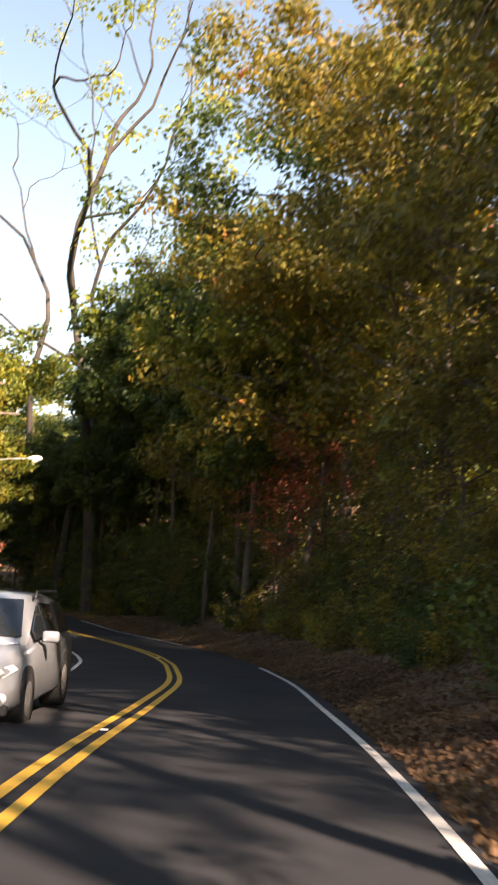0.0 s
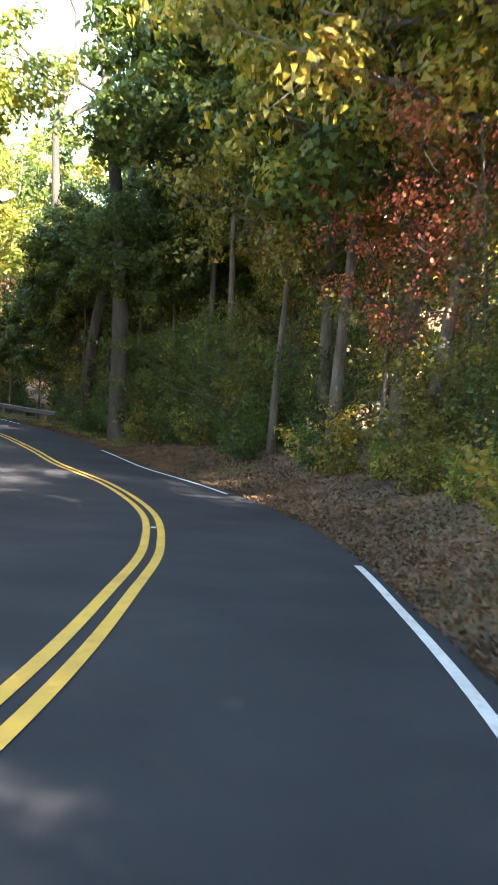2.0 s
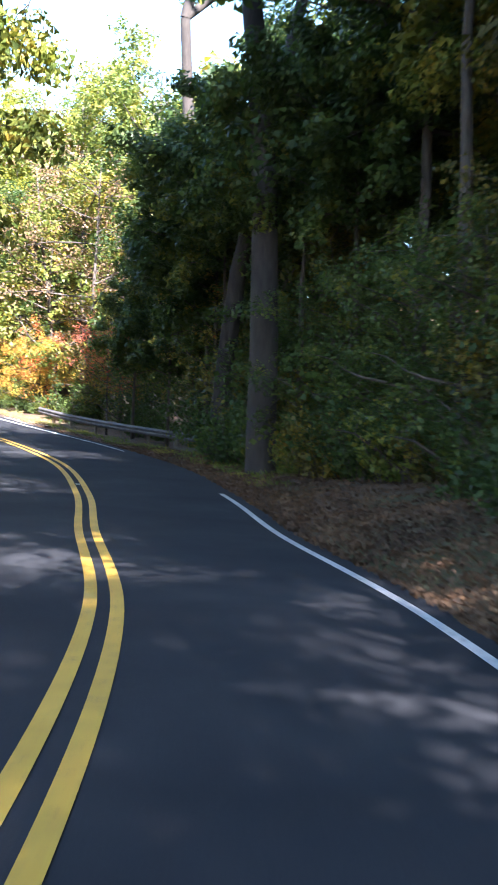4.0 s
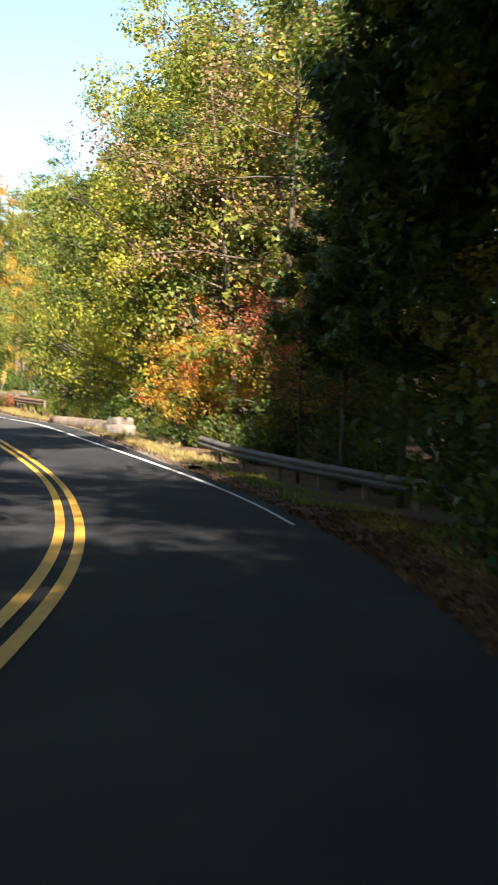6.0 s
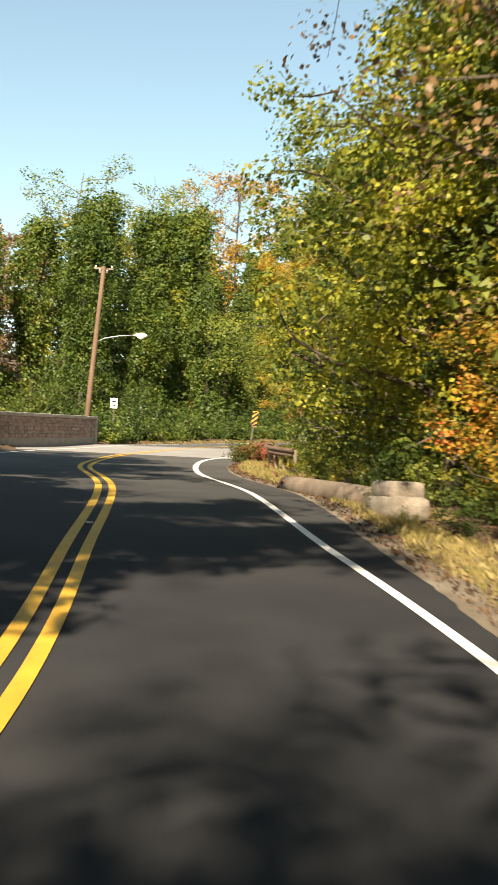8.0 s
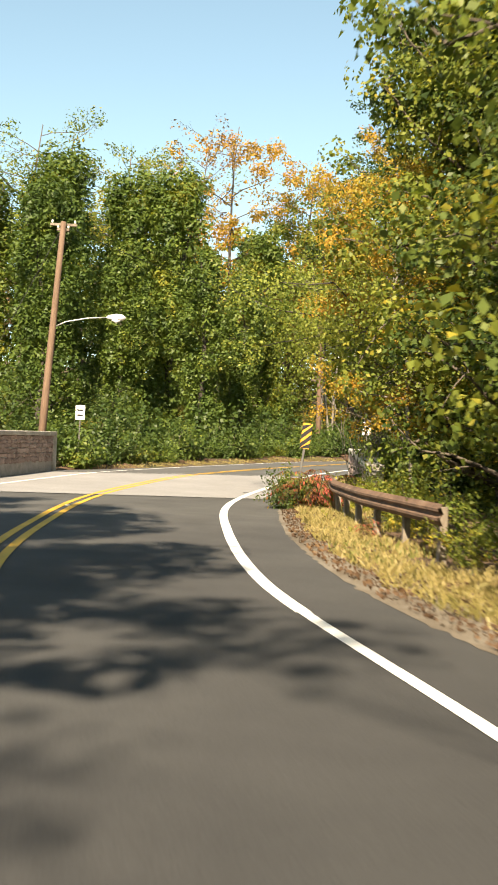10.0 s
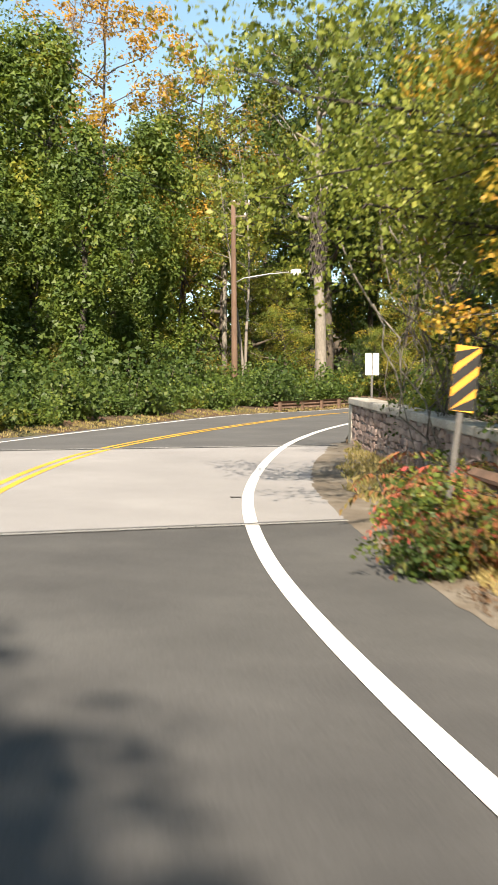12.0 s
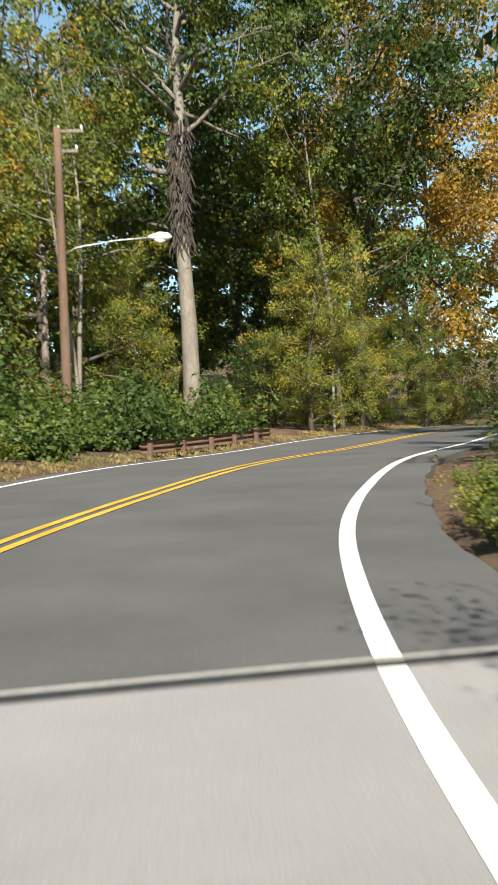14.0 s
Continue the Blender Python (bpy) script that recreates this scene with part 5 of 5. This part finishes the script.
sg = post_sign(-53.42, 117.35, 36, 7, 2.0, "tilted hazard marker with black and yellow diagonal stripes")
bm = bmesh.new()
mid = 3.45 - float(ground_z([(-53.42, 117.35)])[0])
plate(bm, 0.24, 0.64, pose(0, -0.03, mid))
panel = part("panel", bm_mesh("panel", bm, SIGN_YELLOW), sg, "yellow striped sign panel")
for k in range(-2, 4):
    lo = mid - 0.32 + 0.22 * k
    zs = [(-0.12, lo), (0.12, lo + 0.24), (0.12, lo + 0.37), (-0.12, lo + 0.13)]
    zs = [(px, min(max(pz, mid - 0.32), mid + 0.32)) for px, pz in zs]
    if max(z for _, z in zs) - min(z for _, z in zs) > 0.05:
        part("stripe", mesh_of("stripe", [(px, -0.0345, pz) for px, pz in zs], [(0, 1, 2, 3)], SIGN_BLACK), panel, "black diagonal stripe")

sg = post_sign(-62.9, 132.9, 30, 0, 2.1, "two white sign panels seen from behind on one post")
for dx, tw in ((-0.09, 14), (0.1, -14)):
    bm = bmesh.new()
    box(bm, (0.16, 0.008, 0.56), pose(dx, -0.05, 1.86, 0, 0, tw), 0.0)
    part("panel", bm_mesh("panel", bm, SIGN_WHITE), sg, "plain white back of a sign")

sg = post_sign(-73.6, 126.6, 42, 0, 2.6, "small white sign on a post before vines")
bm = bmesh.new()
box(bm, (0.4, 0.008, 0.62), pose(0, -0.04, 2.25), 0.0)
part("panel", bm_mesh("panel", bm, SIGN_WHITE), sg, "white sign panel")
for k in range(2):
    bm = bmesh.new()
    box(bm, (0.26, 0.003, 0.07), pose(0, -0.0475, 2.35 - 0.22 * k), 0.0)
    part("bar", bm_mesh("bar", bm, SIGN_BLACK), sg, "dark unreadable bar")

p = drop(192, -5.2)
sg = thing("marker_post", "plain grey marker post in roadside grass", "post", pose(p.x, p.y, p.z))
bm = bmesh.new()
box(bm, (0.09, 0.04, 2.7), pose(0, 0, 1.15), 0.008)
part("post", bm_mesh("post", bm, GALV), sg)

# ---- block and fallen log on the verge ----


def rough_block(name, size, m, seed, mat, label, category):
    bm = bmesh.new()
    box(bm, size, None, min(size) * 0.3, 2)
    bmesh.ops.subdivide_edges(bm, edges=list(bm.edges), cuts=2, use_grid_fill=True)
    for v in bm.verts:
        v.co += Vector((noise.noise(v.co * 2 + Vector((seed, 0, 0))), noise.noise(v.co * 2 + Vector((0, seed, 0))), noise.noise(v.co * 2 + Vector((0, 0, seed))))) * 0.022
    ob = new(name, bm_mesh(name, bm, mat, True))
    ob.matrix_basis = m
    return tagged(ob, label, category)


p = drop(106.3, 5.0)
hd = heading(106)
BLOCK = surface("stained_concrete", 2.5, [(0.3, (0.15, 0.125, 0.1)), (0.55, (0.25, 0.215, 0.175)), (0.75, (0.32, 0.28, 0.24))], 0.95, fine=26, bumpy=0.8, depth=0.03)
rough_block("concrete_block", (0.7, 1.5, 0.42), pose(p.x, p.y, p.z + 0.17, 0, 0, hd + 8), 2, BLOCK, "worn concrete block sunk in the grassy verge", "concrete block")
rough_block("concrete_block", (0.6, 1.25, 0.32), pose(p.x, p.y, p.z + 0.47, 0, 0, hd + 5), 5, BLOCK, "pale rounded concrete block resting on another", "concrete block")


def fallen_log():
    a, b = drop(107.2, 4.9), drop(112.4, 4.15)
    root = thing("fallen_log", "bleached fallen log with a broken red rotten end", "log", pose(a.x, a.y, a.z))
    rel = b - a
    pts = [rel * f + Vector((0.06 * math.sin(f * 5), 0.05 * math.cos(f * 7), 0.19 - 0.05 * f)) for f in (0, 0.2, 0.4, 0.6, 0.8, 0.93)]
    part("trunk", mesh_of("trunk", *tube(pts, [0.24, 0.25, 0.24, 0.23, 0.22, 0.2], 14), LOG_WOOD, True), root)
    q = random.Random(4)
    bits = []
    for k in range(26):
        st = rel * q.uniform(0.85, 0.96) + Vector((q.uniform(-0.2, 0.2), q.uniform(-0.2, 0.2), q.uniform(0.05, 0.35)))
        bits.append(tube([st, st + rel.normalized() * q.uniform(0.2, 0.55) + Vector((0, 0, q.uniform(-0.12, 0.1)))], [q.uniform(0.03, 0.07), 0.008], 4))
    part("broken_end", mesh_of("broken_end", *join(bits), ROT), root, "splintered red rotten end")


fallen_log()
for s, d, k in ((27.0, -3.6, 0.16), (36.5, -3.35, 0.18), (31, -3.7, 0.12)):
    p = drop(s, d)
    rough_block("roadside_rock", (k * 1.5, k, k), pose(p.x, p.y, p.z + k * 0.3, 0, 0, 40 * s), s, OLD_CONCRETE, "pale rock at the foot of the dirt bank", "rock")

bm = bmesh.new()
box(bm, (0.1, 0.1, 0.02), pose(0, 0, 0.008), 0.006)
cat_eye = bm_mesh("road_stud", bm, LAMP_WHITE)
for s in (14.4, 43, 72, 103, 131):
    p = at(s, 0.0, 0.01)
    ob = tagged(new("road_stud", cat_eye), "small pale reflective stud between the yellow lines", "road stud", "road studs")
    ob.matrix_basis = pose(p.x, p.y, p.z, 0, 0, heading(s))


def dark_bar(s, d):
    """A little dark bar with two cross-pieces on the deck."""
    bm = bmesh.new()
    box(bm, (0.12, 0.025, 0.014), pose(0, 0, 0.007), 0.003)
    for k in (-1, 1):
        box(bm, (0.035, 0.09, 0.016), pose(k * 0.06, 0, 0.008), 0.003)
    ob = tagged(new("dark_bar", bm_mesh("dark_bar", bm, SIGN_BLACK)), "short dark bar on the bridge deck", "iron bar")
    p = at(s, d, 0.006)
    ob.matrix_basis = pose(p.x, p.y, p.z, 0, 0, heading(s) + 8)


dark_bar(141.3, 3.83)

# ---- small cover: fallen leaves, grass ----


def verge_z(s, off, xy):
    """The height of the verge: the dirt shoulder where there is one, else the ground."""
    top = np.interp(s, RUN, MID[:, 2]) + np.interp(off, (-0.16, 0.57, 1.3), (0.004, 0.008, -0.07))
    there = (s > 96) & (s < 153.5) & (off > -0.16) & (off < 1.3)
    return np.maximum(ground_z(xy), np.where(there, top, -99))


def scatter_leaves(name, label, count, s_range, spread, mat, size, seed, side=1):
    q = np.random.default_rng(seed)
    s = q.uniform(*s_range, count)
    off = -0.1 + np.abs(q.normal(size=count)) * spread
    d = np.interp(s, *EDGE_R) + off if side > 0 else edge_left(s) - off
    x, y = np.interp(s, RUN, MID[:, 0]), np.interp(s, RUN, MID[:, 1])
    tx, ty = np.interp(s, RUN, TAN[:, 0]), np.interp(s, RUN, TAN[:, 1])
    xy = np.stack([x + ty * d, y - tx * d], 1)
    z = np.maximum(verge_z(s, off if side > 0 else off + 99, xy), np.where(off < 0.05, np.interp(s, RUN, MID[:, 2]), -99)) + q.uniform(0.012, 0.05, count)
    me = leaf_mesh(name, np.column_stack([xy, z]), np.full(count, 0.01), np.ones(count, int), size, mat, seed + 1)
    return tagged(new(name, me), label, "leaf litter", kind="stuff")


def grass(name, label, count, s_range, off_range, mat, tall, seed, side=1):
    q = np.random.default_rng(seed)
    s = q.uniform(*s_range, count)
    clump = 0.5 + 0.5 * np.sin(s * 2.3) * np.sin(s * 0.77 + 1)
    off = q.uniform(*off_range, count) * (0.6 + 0.6 * clump)
    d = np.interp(s, *EDGE_R) + off if side > 0 else edge_left(s) - off
    x, y = np.interp(s, RUN, MID[:, 0]), np.interp(s, RUN, MID[:, 1])
    tx, ty = np.interp(s, RUN, TAN[:, 0]), np.interp(s, RUN, TAN[:, 1])
    p = np.column_stack([x + ty * d, y - tx * d, np.zeros(count)])
    p[:, 2] = verge_z(s, off if side > 0 else off + 99, p[:, :2]) - 0.02
    h = (tall * q.uniform(0.35, 1.0, count) * (0.5 + 0.7 * clump))[:, None]
    a = q.uniform(0, 6.28, count)
    w = np.column_stack([np.cos(a), np.sin(a), np.zeros(count)]) * q.uniform(0.006, 0.014, count)[:, None]
    lean = np.column_stack([q.normal(size=count) * 0.35, q.normal(size=count) * 0.35, np.ones(count)])
    bend = np.column_stack([q.normal(size=count) * 0.7, q.normal(size=count) * 0.7, np.full(count, 0.8)])
    mid = p + lean * h * 0.55
    tip = mid + bend * h * 0.45
    v = np.stack([p - w, p + w, mid + w * 0.8, tip, mid - w * 0.8], 1).reshape(-1, 3)
    me = bpy.data.meshes.new(name)
    me.from_pydata(v.tolist(), [], [tuple(range(5 * k, 5 * k + 5)) for k in range(count)])
    me.materials.append(mat)
    return tagged(new(name, me), label, "grass", kind="stuff")


scatter_leaves("leaf_litter", "brown fallen leaves heaped along the road's edge", 44000, (-2, 86), 1.7, LITTER, 0.085, 71)
scatter_leaves("leaf_litter", "dry fallen leaves on the sunny verge", 6000, (86, 133), 0.85, LITTER, 0.06, 72)
scatter_leaves("leaf_litter", "fallen leaves on the bank across the road", 4000, (5, 60), 1.6, LITTER, 0.11, 73, -1)
grass("verge_grass", "dry yellow grass on the sunny verge", 15500, (96.5, 137), (0.3, 1.9), STRAW, 0.24, 74)
grass("verge_grass", "dry grass and weeds before the parapet", 9000, (134, 158), (0.5, 2.4), STRAW, 0.2, 75)
grass("verge_grass", "thin grass along the far roadside", 6000, (152, 205), (0.3, 1.2), STRAW, 0.16, 76, -1)
grass("bank_grass", "rough grass on top of the dirt bank", 7000, (16, 58), (1.8, 4.5), STRAW, 0.5, 77, -1)
grass("verge_grass", "short green grass under the guardrail", 3600, (72, 98), (0.9, 1.9), G_MID, 0.22, 78)


# ---- the silver car ----


def car(s, d):
    p = at(s, d)
    root = thing("suv", "silver sport utility car coming down the other lane", "car", pose(p.x, p.y, p.z + 0.012, 0, 0, heading(s) + 180))
    SILVER, nt, b = material("silver_paint", 0.28, 0.55)
    flake, _ = noise_ramp(nt, 3, [(0.3, (0.3, 0.33, 0.37)), (0.7, (0.36, 0.39, 0.43))])
    nt.links.new(flake.outputs[0], b.inputs["Base Color"])
    b.inputs["Coat Weight"].default_value = 0.6
    GLASS, nt, b = material("car_glass", 0.04)
    b.inputs["Base Color"].default_value = (0.012, 0.016, 0.02, 1)
    b.inputs["Specular IOR Level"].default_value = 0.9
    BLACK = surface("black_trim", 9, [(0.3, (0.015, 0.015, 0.016)), (0.7, (0.03, 0.03, 0.032))], 0.55)
    TYRE = surface("tyre_rubber", 12, [(0.3, (0.012, 0.012, 0.012)), (0.7, (0.028, 0.028, 0.028))], 0.85)
    ALLOY = surface("alloy_wheel", 9, [(0.3, (0.5, 0.5, 0.5)), (0.7, (0.62, 0.62, 0.62))], 0.3, 0.8)
    LAMP, nt, b = material("headlight_lens", 0.08)
    lamp_tone, _ = noise_ramp(nt, 30, [(0.3, (0.45, 0.47, 0.5)), (0.7, (0.8, 0.82, 0.85))])
    nt.links.new(lamp_tone.outputs[0], b.inputs["Base Color"])

    def loft(rows, mat, name, label="", smooth=True):
        """rows: (y, half width low, half width high, z low, z high, rounding)."""
        verts, faces = [], []
        for y, wl, wh, z0, z1, r in rows:
            ring = [(-wl + r, z0), (wl - r, z0), (wl, z0 + r), ((wl + wh) / 2 + 0.01, (z0 + z1) / 2), (wh, z1 - r), (wh - r * 1.4, z1), (0, z1 + 0.025), (-wh + r * 1.4, z1), (-wh, z1 - r), (-(wl + wh) / 2 - 0.01, (z0 + z1) / 2), (-wl, z0 + r)]
            verts += [(x, y, z) for x, z in ring]
        n = 11
        for i in range(len(rows) - 1):
            for k in range(n):
                faces.append((i * n + k, i * n + (k + 1) % n, (i + 1) * n + (k + 1) % n, (i + 1) * n + k))
        faces += [tuple(range(n - 1, -1, -1)), tuple((len(rows) - 1) * n + k for k in range(n))]
        me = mesh_of(name, verts, faces, mat, smooth)
        return part(name, me, root, label)
    # forwards is +y, the bumper at y = 2.28
    loft([(-2.25, 0.8, 0.78, 0.42, 0.98, 0.06), (-2.0, 0.9, 0.88, 0.28, 1.06, 0.07), (-0.6, 0.91, 0.9, 0.24, 1.05, 0.07), (0.7, 0.91, 0.9, 0.24, 1.05, 0.07), (1.1, 0.91, 0.87, 0.24, 1.03, 0.08),
          (1.75, 0.9, 0.83, 0.24, 0.96, 0.09), (2.08, 0.86, 0.74, 0.25, 0.86, 0.09), (2.24, 0.76, 0.62, 0.28, 0.74, 0.08), (2.29, 0.66, 0.56, 0.34, 0.66, 0.06)], SILVER, "body", "silver painted body")
    loft([(-2.1, 0.76, 0.62, 1.0, 1.32, 0.05), (-1.8, 0.8, 0.62, 1.0, 1.58, 0.06), (-0.8, 0.84, 0.64, 1.0, 1.665, 0.06), (0.0, 0.84, 0.63, 1.0, 1.66, 0.06), (0.35, 0.84, 0.61, 1.0, 1.6, 0.06), (1.15, 0.8, 0.7, 0.98, 1.05, 0.02)], SILVER, "cabin", "silver roof and pillars")
    # glass lies just proud of the cabin
    ws = [(-0.57, 0.42, 1.575), (0.57, 0.42, 1.575), (0.7, 1.07, 1.115), (-0.7, 1.07, 1.115)]
    nrm = Vector((0, 0.46, 0.65)).normalized() * 0.045
    part("windscreen", mesh_of("windscreen", [Vector(q) + nrm for q in ws] + [Vector(q) + nrm * 0.4 for q in ws], [(0, 1, 2, 3), (4, 7, 6, 5), (0, 4, 5, 1), (1, 5, 6, 2), (2, 6, 7, 3), (3, 7, 4, 0)], GLASS), root, "windscreen reflecting blue sky")
    for sx in (-1, 1):
        for y0, y1 in ((-1.75, -0.95), (-0.85, 0.0), (0.08, 0.85)):
            t0, t1 = (1.52, 1.56) if y1 < 0.5 else (1.53, 1.2)
            q = [(sx * 0.865, y0, 1.08), (sx * 0.865, y1, 1.08), (sx * (0.69 if t1 > 1.4 else 0.81), y1, t1), (sx * 0.69, y0, t0)]
            part("side_window", mesh_of("side_window", q + [(x - sx * 0.02, y, z) for x, y, z in q], [(0, 1, 2, 3), (7, 6, 5, 4), (0, 4, 5, 1), (1, 5, 6, 2), (2, 6, 7, 3), (3, 7, 4, 0)], GLASS), root)
        v = tube([(sx * 0.66, -1.6, 1.6), (sx * 0.66, -1.5, 1.7), (sx * 0.66, 0.0, 1.715), (sx * 0.66, 0.15, 1.63)], [0.02] * 4, 6)
        part("roof_rail", mesh_of("roof_rail", *v, BLACK, True), root, "black roof rail")
        bm = bmesh.new()
        box(bm, (0.24, 0.12, 0.16), pose(sx * 1.02, 0.62, 1.12), 0.04, 2)
        part("mirror", bm_mesh("mirror", bm, SILVER, True), root, "silver door mirror")
        bm = bmesh.new()
        box(bm, (0.1, 0.04, 0.03), pose(sx * 0.94, 0.62, 1.06))
        part("mirror_arm", bm_mesh("mirror_arm", bm, BLACK), root)
        # swept headlight
        q = [(sx * 0.5, 2.2, 0.735), (sx * 0.82, 1.99, 0.83), (sx * 0.86, 1.9, 0.77), (sx * 0.74, 2.14, 0.68), (sx * 0.52, 2.25, 0.665)]
        hl = part("headlight", mesh_of("headlight", q + [(x * 0.96, y - 0.08, z) for x, y, z in q], [(0, 4, 3, 2, 1), (5, 6, 7, 8, 9), *[(k, k + 5, (k + 1) % 5 + 5, (k + 1) % 5) for k in range(5)]], LAMP), root, "clear swept headlight")
        v = tube([(sx * 0.66, 2.05, 0.72), (sx * 0.66, 2.17, 0.72)], [0.07, 0.07], 12)
        part("bulb", mesh_of("bulb", *v, ALLOY, True), hl)
        v = tube([(sx * 0.72, 2.1, 0.42), (sx * 0.72, 2.235, 0.42)], [0.075, 0.07], 12)
        part("fog_lamp", mesh_of("fog_lamp", *v, LAMP, True), root)
        for wy in (1.4, -1.33):
            wheel = part("wheel", mesh_of("wheel", *tube([(sx * 0.66, wy, 0.35), (sx * 0.69, wy, 0.35), (sx * 0.88, wy, 0.35), (sx * 0.915, wy, 0.35)], [0.3, 0.355, 0.355, 0.3], 24), TYRE, True), root, "black tyre")
            v = tube([(sx * 0.84, wy, 0.35), (sx * 0.918, wy, 0.35), (sx * 0.93, wy, 0.35)], [0.235, 0.235, 0.06], 20)
            rim = part("rim", mesh_of("rim", *v, ALLOY, True), wheel, "silver alloy rim")
            v = tube([(sx * 0.6, wy, 0.37), (sx * 0.9135, wy, 0.37)], [0.42, 0.41], 24)
            part("wheel_arch", mesh_of("wheel_arch", *v, BLACK, True), root, "dark wheel arch")
    for z, w, h in ((0.785, 0.5, 0.045), (0.72, 0.46, 0.03), (0.6, 0.62, 0.09), (0.42, 0.7, 0.13)):
        bm = bmesh.new()
        box(bm, (2 * w, 0.06, h), pose(0, 2.275 if z < 0.6 else 2.2 - (z - 0.7) * 0.9, z), 0.01)
        part("grille", bm_mesh("grille", bm, BLACK), root, "black grille opening")
    bm = bmesh.new()
    box(bm, (1.62, 0.16, 0.16), pose(0, 2.17, 0.28), 0.03)
    part("skid_plate", bm_mesh("skid_plate", bm, BLACK), root)
    bm = bmesh.new()
    bmesh.ops.create_uvsphere(bm, u_segments=14, v_segments=8, radius=1.0, matrix=pose(0, 2.22, 0.765) @ Matrix.Diagonal((0.075, 0.02, 0.05, 1)))
    part("badge", bm_mesh("badge", bm, ALLOY, True), root, "plain oval chrome badge")
    bm = bmesh.new()
    box(bm, (0.31, 0.012, 0.16), pose(0, 2.325, 0.54), 0.004)
    pl = part("number_plate", bm_mesh("number_plate", bm, SIGN_WHITE), root, "white number plate")
    bm = bmesh.new()
    box(bm, (0.22, 0.004, 0.06), pose(0, 2.333, 0.54))
    part("bar", bm_mesh("bar", bm, BLACK), pl, "plain dark bar")
    for k in (-1, 1):
        v = tube([(k * 0.05, 1.1, 1.075), (k * 0.35 - 0.1, 1.0, 1.165)], [0.012, 0.006], 5)
        part("wiper", mesh_of("wiper", *v, BLACK), root)
    return root


car(16.6, -2.05)
